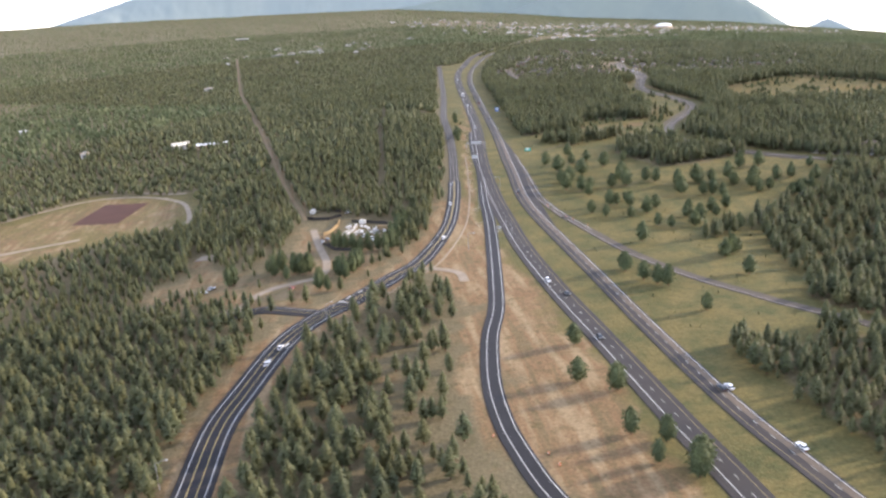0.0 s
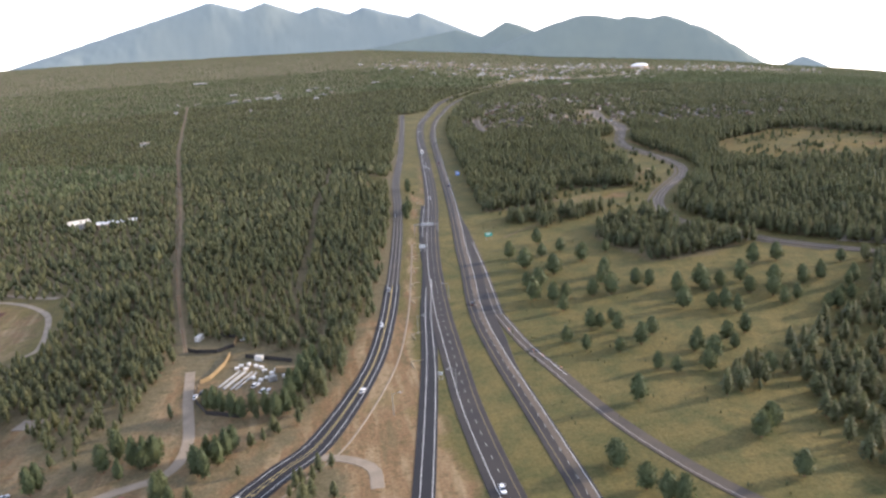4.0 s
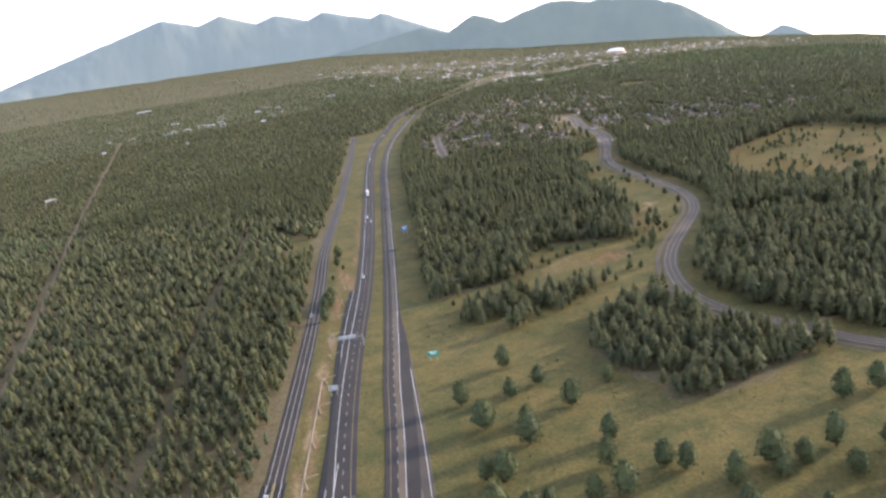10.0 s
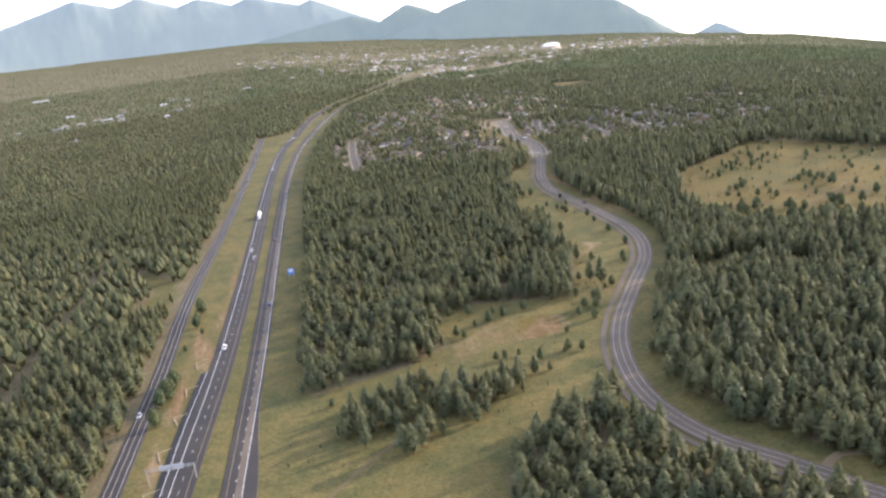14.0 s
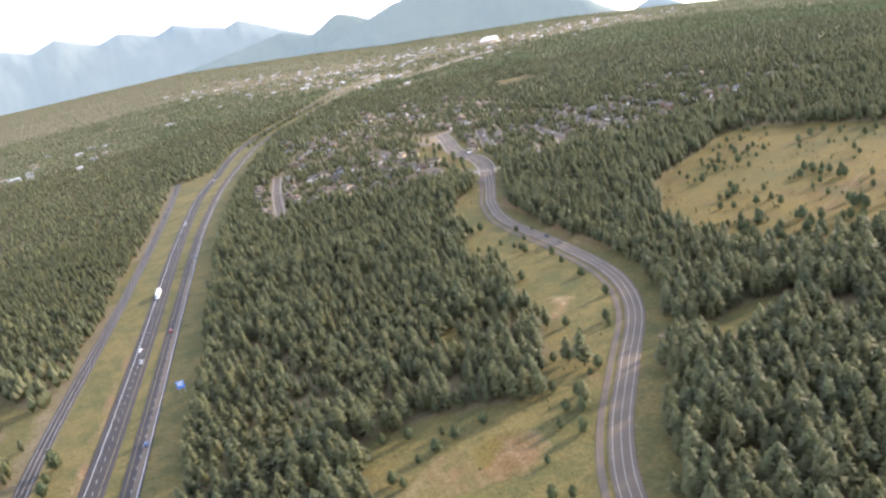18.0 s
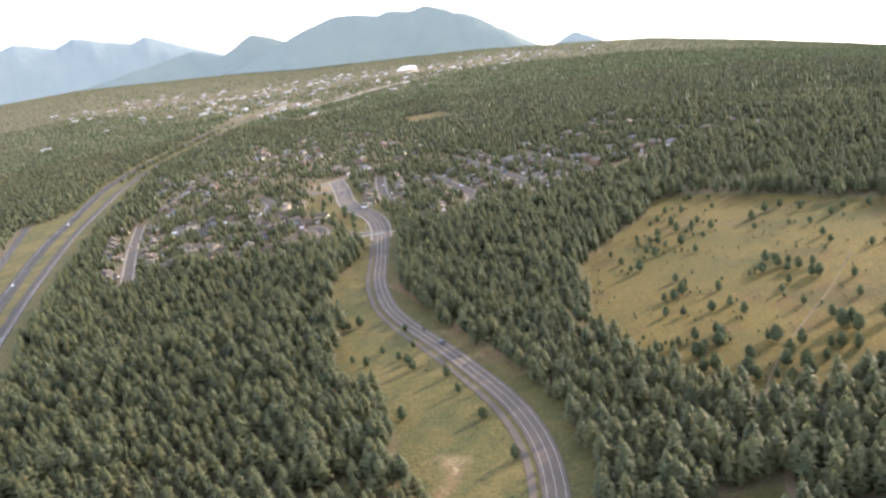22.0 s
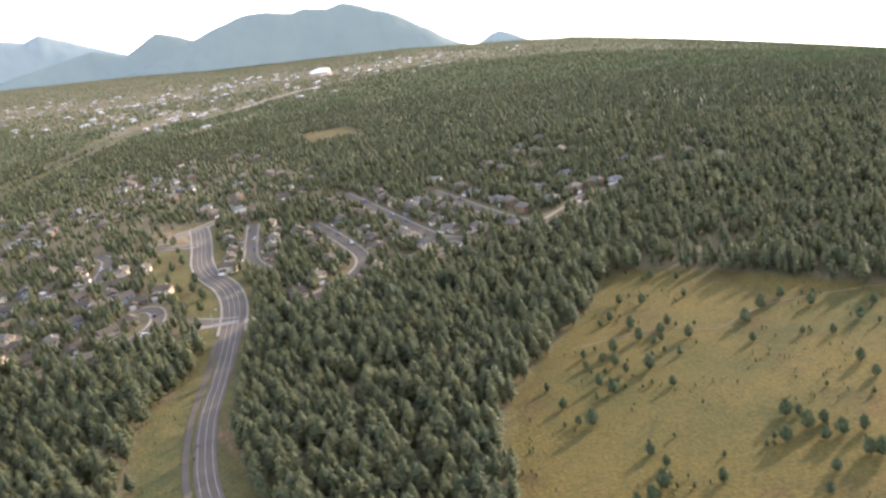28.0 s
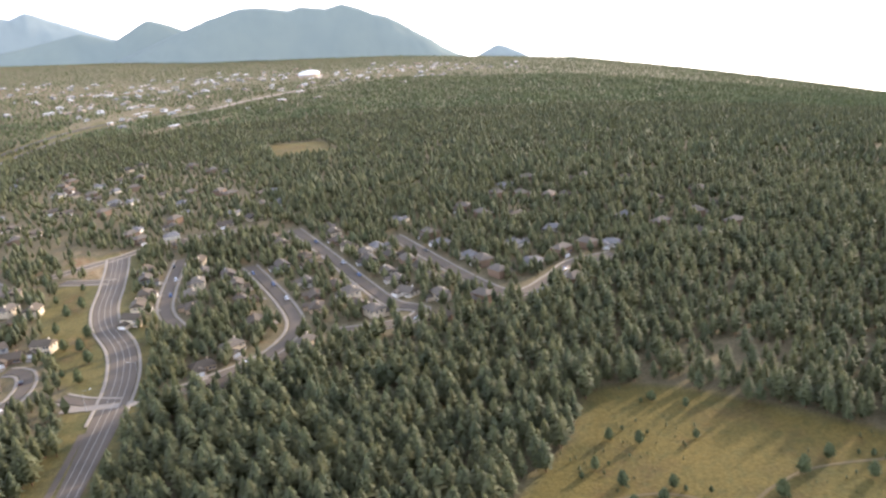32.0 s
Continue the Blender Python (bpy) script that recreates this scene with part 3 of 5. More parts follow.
def painted(name, x, y, shape, mat, label):
    """A mark on the frontage road, its shape given across and along the road."""
    i = int(np.argmin(np.hypot(*(road_a - (x, y)).T)))
    t = road_a[min(i + 1, len(road_a) - 1)] - road_a[i - 1]
    t /= np.linalg.norm(t)
    v = [(x + u * t[1] + w * t[0], y - u * t[0] + w * t[1], float(level_a[i]) + 0.325) for u, w in shape]
    return link_mesh(name, v, [tuple(range(len(v)))], mat, frontage, label)


for x, y in ((-17, 428), (-11, 436), (-5, 443), (-47, 368), (-54, 351)):
    painted("turn_arrow", x, y, [(-0.3, -2.6), (0.3, -2.6), (0.3, 0.6), (1.1, 0.6), (0, 2.8), (-1.1, 0.6), (-0.3, 0.6)], PAINT_WHITE, "white painted lane arrow")
for k in range(9):
    i = int(np.argmin(abs(road_a[:, 1] - (424 + 4.6 * k))))
    r = 0.25 + 1.3 * math.sin(math.pi * (k + 1) / 10)
    painted("hatch_bar", *road_a[i], [(-r, -0.9), (-r, -0.4), (r, 0.9), (r, 0.4)], PAINT_YELLOW, "yellow hatch bar")
painted("stop_line", -20, 421, [(-3.4, -0.3), (3.4, -0.3), (3.4, 0.3), (-3.4, 0.3)], PAINT_WHITE, "white stop line")
half_e = 4.9 + 1.9 * ease(1330, 1400, road_e[:, 1])
avenue = road("road_avenue", road_e, -half_e, half_e, ASPHALT_OLD, "winding grey two-lane avenue with worn markings", [(-3.3, PAINT_WORN), (3.3, PAINT_WORN), (0.0, PAINT_WORN)], wide=0.2)
for l in STREETS:
    q = smooth_line(l)
    road("road_street", q, -3.0, 3.0, ASPHALT_OLD, "narrow residential street of worn grey asphalt", lift=0.26)
    for a, b in ((-5.6, -4.1), (4.1, 5.6)):
        tagged(strip("pavement", q, a, b, 0.38, CONCRETE, thick=0.3), "pale concrete pavement along a residential street", "pavement", kind="structure")
cut_e = int(np.argmax(road_e[:, 1] > 1390))
for a, b, q in ((-9.0, -7.6, road_e[cut_e:]), (7.6, 8.8, road_e[cut_e:])):
    tagged(strip("pavement", q, a, b, 0.4, CONCRETE, thick=0.3), "pale concrete footway beside the avenue", "pavement", kind="structure")
tagged(strip("pavement", road_e[18:cut_e], -9.6, -6.9, 0.2, ASPHALT_OLD, thick=0.2), "grey paved path following the avenue", "path", kind="structure")
tagged(strip("pavement", smooth_line([(470, 1421), (492, 1410), (514, 1400)], 3), -2.6, 2.6, 0.36, CONCRETE, thick=0.2), "pale concrete crossing at the avenue junction", "crossing", kind="structure")
road("road_far", smooth_line(FAR_ROAD, 15), -9, 9, CONCRETE, "pale concrete road at the edge of the town", lift=1.5)
road("road_side", smooth_line([(-28, 405), (-47, 414), (-65, 421), (-84, 415)]), -5, 5, ASPHALT_NEW, "short side road of fresh asphalt", [(-0.2, PAINT_YELLOW), (3.6, PAINT_WHITE)], 0.28)
for line, half, what in (([(-88, 421), (-76, 430), (-71, 444), (-60, 457), (-48, 463), (-35, 471), (-31, 495), (-38, 541), (-43, 580)], 2.5, "pale gravel access lane"), ([(22, 470), (38, 464), (48, 454), (49, 438)], 2.6, "looping gravel driveway"),
                         ([(-161, 652), (-149, 660), (-155, 700), (-171, 745), (-210, 787), (-259, 793), (-296, 763), (-324, 733)], 2.0, "curved pale running track"), ([(-330, 612), (-285, 630), (-256, 644), (-233, 655)], 2.2, "pale gravel path by the sports ground"),
                         ([(-370, 765), (-303, 815), (-252, 826), (-171, 778)], 2.2, "pale dirt lane behind the sports ground"), ([(377, 736), (362, 742), (345, 731), (320, 712)], 1.8, "narrow dirt path through dry grass"), ([(240, 846), (214, 828), (191, 809), (172, 790)], 0.9, "faint footpath through dry grass"),
                         ([(406, 961), (424, 936), (450, 935), (469, 940), (480, 955), (500, 966)], 1.5, "dirt track among the pines"), ([(609, 1217), (644, 1205), (661, 1184), (679, 1185), (703, 1182), (760, 1150)], 0.6, "dirt track across the golden field"),
                         ([(500, 985), (510, 996), (527, 1011), (566, 1035), (612, 1059), (663, 1090)], 0.45, "dirt track across the golden field")):
    tagged(strip("path", smooth_line(line, 4), -half, half, 0.14, GRAVEL if half > 1.9 else DIRT if half > 1 else TRACK_DIRT, thick=0.14), what, "path", kind="structure")
drain = offset_line(road_a[50:int(np.argmax(road_a[:, 1] > 800))], 12.5)
tagged(strip("path", smooth_line(CUTS[0], 12), -1.3, 1.3, 0.15, DIRT, thick=0.15), "dirt track under the power line", "path", kind="structure")
tagged(strip("path", drain, -0.28, 0.28, 0.2, GRAVEL, thick=0.2), "narrow pale concrete drain along the frontage road", "drain", kind="structure")

# ---- forest ----
rng = np.random.default_rng(5)


def pine_template(lod, seed):
    """A pine one unit high: triangles of crown and trunk."""
    g = np.random.default_rng(seed)
    V, Fc, Ft = [], [], []
    sides, rings, leaves = {0: (5, (.13, .32, .6, .84), 60), 1: (4, (.14, .4, .76), 22), 2: (4, (.09, .46), 0), 3: (3, (.08, .5), 0), 4: (4, (.24,), 0)}[lod]

    def radius(z):
        return 0.225 * min(1.0, ((z - 0.07) / 0.24) ** 0.6 if z > 0.07 else 0.02) * max(0.02, 1 - (max(0, z - 0.3) / 0.71) ** 1.65) ** 0.85
    core = 0.66 if leaves else 1.1
    for z in rings:
        for k in range(sides):
            a = 2 * math.pi * (k + g.uniform(-.25, .25)) / sides
            r = radius(z) * core * g.uniform(.7, 1.25)
            V.append((r * math.cos(a), r * math.sin(a), z + g.uniform(-.04, .04)))
    V.append((g.uniform(-.01, .01), g.uniform(-.01, .01), 1.0))
    top = len(V) - 1
    for i in range(len(rings) - 1):
        for k in range(sides):
            a, b, c, d = i * sides + k, i * sides + (k + 1) % sides, (i + 1) * sides + (k + 1) % sides, (i + 1) * sides + k
            Fc += [(a, b, c), (a, c, d)]
    for k in range(sides):
        Fc.append(((len(rings) - 1) * sides + k, (len(rings) - 1) * sides + (k + 1) % sides, top))
    if lod < 2:
        V.append((0, 0, rings[0] - 0.02))
        for k in range(sides):
            Fc.append(((k + 1) % sides, k, len(V) - 1))
    for k in range(leaves):  # sprays of branches that reach out over the heart of the crown
        z = 0.13 + 0.86 * ((k + g.random()) / leaves) ** 1.1
        a, r = 2.4 * k + g.uniform(-.5, .5), radius(z) * g.uniform(.82, 1.3) + 0.012
        half, dip = g.uniform(.26, .5) * (1.0 if lod == 0 else 1.35) + 0.25 * z * z, g.uniform(-.05, .035)
        n = len(V)
        V.append((0.3 * r * math.cos(a), 0.3 * r * math.sin(a), z + 0.05))
        V += [(r * q * math.cos(b), r * q * math.sin(b), z + dip + g.uniform(-.025, .025)) for b, q in ((a - half, g.uniform(.8, 1.05)), (a + half, g.uniform(.8, 1.05)))]
        Fc.append((n, n + 1, n + 2))
    if lod < 2:
        n = len(V)
        for z, r in ((-0.03, .022), (.3, .015)):
            for k in range(3):
                V.append((r * math.cos(2.1 * k), r * math.sin(2.1 * k), z))
        for k in range(3):
            a, b = n + k, n + (k + 1) % 3
            Ft += [(a, b, b + 3), (a, b + 3, a + 3)]
    F = np.array(Fc + Ft)
    return np.array(V), F, np.r_[np.zeros(len(Fc), int), np.ones(len(Ft), int)]


TEMPLATES = {lod: [pine_template(lod, 40 + 10 * lod + k) for k in range(6)] for lod in range(5)}


def plant(name, x, y, h, lod, label, needles=None):
    """One mesh of many pines."""
    if not len(x):
        return
    kind_of, turn, fat = rng.integers(0, 6, len(x)), rng.uniform(0, 6.28, len(x)), rng.uniform(.88, 1.25, len(x)) + (.06, .2, .2, .25, .35)[lod]
    z = land(x, y)
    VV, FF, MM, n0 = [], [], [], 0
    for k, (V, F, mi) in enumerate(TEMPLATES[lod]):
        s = np.where(kind_of == k)[0]
        if not len(s):
            continue
        c, sn = np.cos(turn[s])[:, None], np.sin(turn[s])[:, None]
        w = (h[s] * fat[s])[:, None]
        P = np.stack([x[s][:, None] + w * (V[:, 0] * c - V[:, 1] * sn), y[s][:, None] + w * (V[:, 0] * sn + V[:, 1] * c), z[s][:, None] + h[s][:, None] * V[:, 2]], -1).reshape(-1, 3)
        FF.append((F[None] + (n0 + np.arange(len(s)) * len(V))[:, None, None]).reshape(-1, 3))
        VV.append(P), MM.append(np.tile(mi, len(s)))
        n0 += len(P)
    ob = link_mesh(name, np.concatenate(VV), np.concatenate(FF), [needles or NEEDLES, BARK], index=np.concatenate(MM), smooth=lod < 2)
    return tagged(ob, label, "forest", kind="stuff")


AXIS = [(0, 0), (100, 310), (165, 490), (231, 638), (340, 822), (480, 1016)]  # the middle of the visited stretch


def candidates(step, lo, hi):
    """Jittered plan points in the seen wedge of country, between two distances from the visited stretch."""
    x0, x1, y0, y1 = -420 - hi, 700 + hi, 100, 1150 + hi
    x0, x1, y1 = max(x0, -2100), min(x1, 4700), min(y1, 5300)
    X, Y = np.meshgrid(np.arange(x0, x1, step), np.arange(y0, y1, step))
    X = X.ravel() + rng.uniform(-.5, .5, X.size) * step * 0.95
    Y = Y.ravel() + rng.uniform(-.5, .5, Y.size) * step * 0.95
    k = (X > -0.44 * Y - 30) & (X < np.maximum(0.72 * Y + 90, 480 + 1.75 * (Y - 960))) & (np.hypot(X - 250, Y - 600) < 4700)
    X, Y = X[k], Y[k]
    d = gap(AXIS, X, Y)
    beyond = np.hypot(X - 480, Y - 1016)
    d = np.where((Y - 1016) * 0.87 + (X - 480) * 0.48 > 0, np.maximum(264, beyond), np.maximum(264, d / 0.47))
    k = (d >= lo) & (d < hi)
    return X[k], Y[k]


def wooded(x, y):
    """How thickly the pines stand, 0 to 1."""
    d = np.ones(len(x))
    for p in (MEADOW, VERGE, FIELD, SPORTS, YARD, WORKS, LAWN, STRIP, *GLADES):
        lo, hi = np.min(p, 0) - 5, np.max(p, 0) + 5
        b = (x > lo[0]) & (x < hi[0]) & (y > lo[1]) & (y < hi[1])
        idx = np.where(b)[0]
        d[idx[depth_in(p, x[idx], y[idx]) > rng.uniform(-4, 4, len(idx))]] = 0
    for l, w in ((LINE_A[:12], 14), (LINE_A[11:], 9), (LINE_B, 15), (LINE_C[:16], 24), (LINE_D[:18], 24), (LINE_C[15:], 11), (LINE_D[17:], 11), (LINE_R, 14), (LINE_E, 15)):
        d[gap(l, x, y) < w + rng.uniform(-2, 4, len(x))] = 0
    for l in STREETS:
        d[gap(l, x, y) < 9.5] = 0
    for l in CUTS + TRACKS:
        d[gap(l, x, y) < (4.4 if l is CUTS[0] else 3.2)] = 0
    d[inside(TOWNLAND, x, y)] *= 0.6
    d[gap(CROSSWAY, x, y) < 8] = 0
    for l in FAR_OPEN:
        d[inside(l, x, y)] *= 0.1
    for sx, sy, r in [(a, b, 8.2) for a, b, _ in SITES] + [(b[0], b[1], 13) for b in BLOCKS] + [(*DOME, 70)]:
        d[np.hypot(x - sx, y - sy) < r] = 0
    d[inside(CLEARED, x, y)] *= 0.07
    d[inside(THIN, x, y)] *= 0.42
    d[inside(ISLAND, x, y)] *= np.where(x[inside(ISLAND, x, y)] < 0, 0.5, 0.3)
    for p in GROVES:
        d[inside(p, x, y)] = 0.6
    d[inside(SUBURB, x, y) & (y > 1680)] *= 0.55
    d[inside(SUBURB, x, y)] *= np.where(x[inside(SUBURB, x, y)] < 500, 0.42, 0.62)
    return d


def min_gap(x, y):
    """Distance to the nearest residential street or the avenue."""
    return np.min([gap(l, x, y) for l in STREETS] + [gap(LINE_E, x, y) - 6], axis=0)


FOREST_LABELS = ("dense stand of dark green ponderosa pines",) * 3 + ("pine forest spreading between the suburb and the town", "distant pine forest in haze-paled green reaching to the mountains")
for step, lo, hi, lod, hh in ((4.9, 0, 350, 0, (9.5, 16.5)), (5.5, 350, 760, 1, (9.2, 15.5)), (6.7, 760, 1500, 2, (9.5, 15.5)), (8.4, 1500, 2500, 3, (10, 16)), (12, 2500, 6000, 4, (10, 16))):
    X, Y = candidates(step, lo, hi)
    clear = wander(X, Y, 34, 3) * 0.6 + wander(X, Y, 11, 4) * 0.4
    west = X < 120 + 0.02 * Y
    thick = np.where(west, np.clip((clear - 0.04) * 7, 0.8, 0.98), np.clip((clear - 0.12) * 6, 0.3, 0.97) if lod else np.clip((clear - 0.16) * 6, 0.4, 0.97) * 0.92)
    k = rng.random(len(X)) < wooded(X, Y) * thick
    X, Y = X[k], Y[k]
    H = rng.uniform(*hh, len(X)) * (0.75 + 0.4 * wander(X, Y, 60, 9)) * rng.choice((1, .7), len(X), p=(.85, .15))
    H[inside(SUBURB, X, Y)] *= 0.85
    H *= np.where(west[k] & (Y > 430), 0.88, 1.03)
    H *= np.interp(np.hypot(X - 480, Y - 1016), (450, 900, 2000, 3500), (1, 0.76, 0.5, 0.44))  # younger growth towards the town
    plant("pine_forest", X, Y, H, lod, FOREST_LABELS[lod], NEEDLES_HAZED if lod > 2 else None)

X, Y = candidates(5.2, 264, 1650)
k = inside(SUBURB, X, Y) & (min_gap(X, Y) > 7.5) & (rng.random(len(X)) < np.where(Y > 1680, 0.2, np.where(X < 500, 0.3, 0.45)))
X, Y = X[k], Y[k]
k = np.min([np.hypot(X - a, Y - b) for a, b, _ in SITES], axis=0) > 8.8
k &= ~inside(GREEN, X, Y) & ~inside(LOT, X, Y) & (gap(CROSSWAY, X, Y) > 8)
plant("pine_grove", X[k], Y[k], rng.uniform(5.5, 10.5, int(k.sum())), 2, "tall pines left standing among suburban houses")

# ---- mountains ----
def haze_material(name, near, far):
    """Forested slopes seen through many miles of air: a backdrop whose haze is put into its bluish colour and a faint
    glow.
    """
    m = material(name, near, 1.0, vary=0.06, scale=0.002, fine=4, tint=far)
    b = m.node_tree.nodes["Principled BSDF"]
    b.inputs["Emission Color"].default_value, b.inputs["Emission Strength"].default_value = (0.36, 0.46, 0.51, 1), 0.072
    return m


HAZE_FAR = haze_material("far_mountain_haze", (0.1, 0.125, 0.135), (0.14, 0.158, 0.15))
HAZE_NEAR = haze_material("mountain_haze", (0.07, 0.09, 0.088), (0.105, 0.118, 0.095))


def mountain(name, az0, az1, base, peaks, r0, depth, mat, label, bulge=1.25):
    """A range as a height field: the highest of its peaks, each with its own falls to both sides; angles from the plan's middle."""
    az = np.radians(np.arange(az0, az1, 0.12))
    A, B = np.meshgrid(az, np.linspace(0, 1, 30))
    deg = np.degrees(A)
    foot = np.interp(deg, (-30, 0, 10, 14, 25, 36), (-1.0, -1.2, -1.9, -2.5, -3.8, -5.0)) if base is None else base
    crest = foot - 0.6
    for p, e, l, r in peaks:
        u = np.where(deg < p, (p - deg) / l, (deg - p) / r)
        crest = np.maximum(crest, foot + (e - foot) * (1 - np.minimum(u, 1.3) ** bulge))
    fold = sum(0.55 ** k * (wander(deg * 60 + 9000, B * 240 + 77 * k, 70 / 2 ** k, 20 + k) - 0.5) for k in range(4))
    rise = np.sin(np.clip(B / 0.75, 0, 1) * math.pi / 2) ** 1.15
    e = foot + (crest - foot) * np.clip(rise + 0.07 * fold * np.sin(np.clip(B / 0.75, 0, 1) * math.pi), 0, 1) + 0.04 * fold
    e = np.where(B > 0.75, np.minimum(e, crest - (B - 0.75) * 6), e)
    r = r0 + depth * B
    x, y = 190 + r * np.sin(A), 560 + r * np.cos(A)
    z = 172 + r * np.tan(np.radians(e))
    n, k = A.shape
    i = (np.arange(n - 1)[:, None] * k + np.arange(k - 1)).ravel()
    f = np.stack([i, i + 1, i + k + 1, i + k], 1)
    ob = link_mesh(name, np.stack([x, y, z], -1).reshape(-1, 3), f, mat, smooth=True)
    return tagged(ob, label, "mountain", kind="structure")


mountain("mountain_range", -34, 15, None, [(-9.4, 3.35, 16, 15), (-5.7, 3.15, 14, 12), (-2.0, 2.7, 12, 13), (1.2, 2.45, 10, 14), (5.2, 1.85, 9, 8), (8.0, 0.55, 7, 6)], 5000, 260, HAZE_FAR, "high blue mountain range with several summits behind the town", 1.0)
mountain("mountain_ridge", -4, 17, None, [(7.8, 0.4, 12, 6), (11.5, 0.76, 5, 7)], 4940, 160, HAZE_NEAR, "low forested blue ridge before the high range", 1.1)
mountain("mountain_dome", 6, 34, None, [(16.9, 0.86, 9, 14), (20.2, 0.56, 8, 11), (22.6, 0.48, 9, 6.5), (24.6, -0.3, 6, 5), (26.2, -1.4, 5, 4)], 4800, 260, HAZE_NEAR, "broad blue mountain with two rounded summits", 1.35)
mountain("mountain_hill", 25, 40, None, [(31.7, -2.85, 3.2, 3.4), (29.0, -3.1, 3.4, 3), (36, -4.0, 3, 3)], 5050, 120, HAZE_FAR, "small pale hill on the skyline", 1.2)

# ---- things: pines standing alone ----
PINE_KINDS = []


def pine_tree(seed, label):
    """A single pine, one metre high, with a tapered trunk, limbs and a ragged crown."""
    g = np.random.default_rng(seed)
    ob = thing("pine_tree", Matrix.Identity(4), label, "tree", "scattered pines")
    bm = bmesh.new()
    rod(bm, (0, 0, -0.02), (g.uniform(-.01, .01), g.uniform(-.01, .01), 0.5), 0.03, 0.018)
    rod(bm, (0, 0, 0.5), (0, 0, 0.9), 0.018, 0.004, 5)
    for k in range(5):
        a, z = g.uniform(0, 6.28), g.uniform(.2, .6)
        rod(bm, (0, 0, z), (0.17 * math.cos(a), 0.17 * math.sin(a), z + 0.08), 0.008, 0.003, 4)
    part("trunk", bm, BARK, ob, "brown tapered trunk with short limbs")
    V, F = [], []
    round_top = g.uniform(.62, .8)

    def radius(z):
        u = (z - 0.1) / 0.9
        return 0.29 * math.sin(math.pi * max(0.02, min(1, u)) ** round_top) ** 0.7 + 0.01
    sides, levels = 9, (.12, .2, .34, .52, .7, .85, .95)
    for z in levels:  # the dense heart of the crown
        for k in range(sides):
            a = 2 * math.pi * (k + g.uniform(-.2, .2)) / sides
            r = radius(z) * g.uniform(.6, .98)
            V.append(np.array((r * math.cos(a), r * math.sin(a), z + g.uniform(-.03, .03))))
    V += [np.array((0, 0, .1)), np.array((0, 0, .99))]
    for i in range(len(levels) - 1):
        for k in range(sides):
            a, b = i * sides + k, i * sides + (k + 1) % sides
            F += [(a, b, b + sides), (a, b + sides, a + sides)]
    n = len(V)
    for k in range(sides):
        F += [((k + 1) % sides, k, n - 2), (n - 2 - sides + k, n - 2 - sides + (k + 1) % sides, n - 1)]
    for k in range(300):  # sprays of needles over it
        z = 0.1 + 0.9 * g.random()
        a, r = g.uniform(0, 6.28), radius(z) * g.uniform(.78, 1.1)
        p, s, n = np.array((r * math.cos(a), r * math.sin(a), z)), g.uniform(.03, .07), len(V)
        V += [p + s * g.normal(size=3) * .75 for _ in range(3)]
        F.append((n, n + 1, n + 2))
    link_mesh("crown", V, F, NEEDLES_DARK, ob, "dark green ragged crown", scale=1.0)
    return ob


NEEDLES_DARK = material("dark_pine_needles", (0.058, 0.075, 0.036), 0.7, vary=0.25, scale=0.12, fine=9, tint=(0.09, 0.1, 0.042), island=0.3, thin=0.35)
PINE_KINDS = [pine_tree(100 + k, "round-crowned dark green pine standing in dry grass") for k in range(6)]
MEADOW_PINES = [(193, 762), (188, 728), (204, 736), (212, 707), (188, 699), (185, 683), (169, 703), (164, 730), (235, 723), (217, 672), (209, 653), (229, 645), (236, 640), (161, 662), (168, 658), (159, 636), (170, 629), (179, 634), (196, 632), (208, 632), (171, 611), (248, 624), (266, 623), (278, 627), (291, 616), (313, 625), (241, 598), (257, 594), (264, 592), (269, 586), (302, 606), (319, 664), (337, 666), (245, 610), (267, 632), (295, 634), (222, 537), (224, 523), (244, 549), (258, 556)]
MEADOW_PINES_EAST = [(345, 625), (347, 629), (321, 579), (325, 582), (313, 598), (302, 593), (330, 621), (292, 615), (339, 594), (343, 590), (355, 611), (360, 614), (375, 651), (219, 534), (216, 511), (199, 510), (178, 579), (183, 578), (193, 588), (191, 571), (207, 562), (196, 549), (242, 536)]
HIGHWAY_PINES = [(119, 1050), (117, 1024), (104, 911), (107, 918), (109, 936), (105, 922), (103, 889), (108, 929)]
MEADOW_PINES_SOUTH = [(243, 503), (328, 580), (170, 484), (142, 434), (151, 405), (146, 413), (160, 361), (205, 409), (159, 562), (166, 549), (182, 542), (192, 516), (141, 430), (155, 400), (86, 336), (78, 299), (91, 288), (85, 253), (88, 233), (96, 246), (101, 228), (98, 222), (205, 440), (212, 446), (218, 452)]
VERGE_PINES = [(266, 957), (265, 918), (262, 923), (275, 931), (284, 934), (294, 939), (308, 942), (340, 927), (345, 922), (338, 908), (317, 897), (309, 876), (315, 872), (306, 873), (284, 881), (272, 882), (276, 880), (292, 871), (292, 858), (332, 916), (350, 936), (363, 949), (356, 973), (374, 981), (397, 995), (419, 1063), (343, 946), (369, 952), (258, 947), (277, 952), (290, 945)]
AVENUE_PINES = [(404, 1216), (411, 1215), (408, 1166), (429, 1187), (424, 1161), (414, 1144), (413, 1134), (412, 1151), (396, 1157), (391, 1167), (423, 1113), (420, 1093), (418, 1064), (414, 1026), (379, 1005), (379, 990), (395, 989), (384, 1138), (390, 1088), (121, 1010), (117, 1036), (112, 985), (104, 935), (186, 870), (196, 856), (204, 860), (214, 866)]
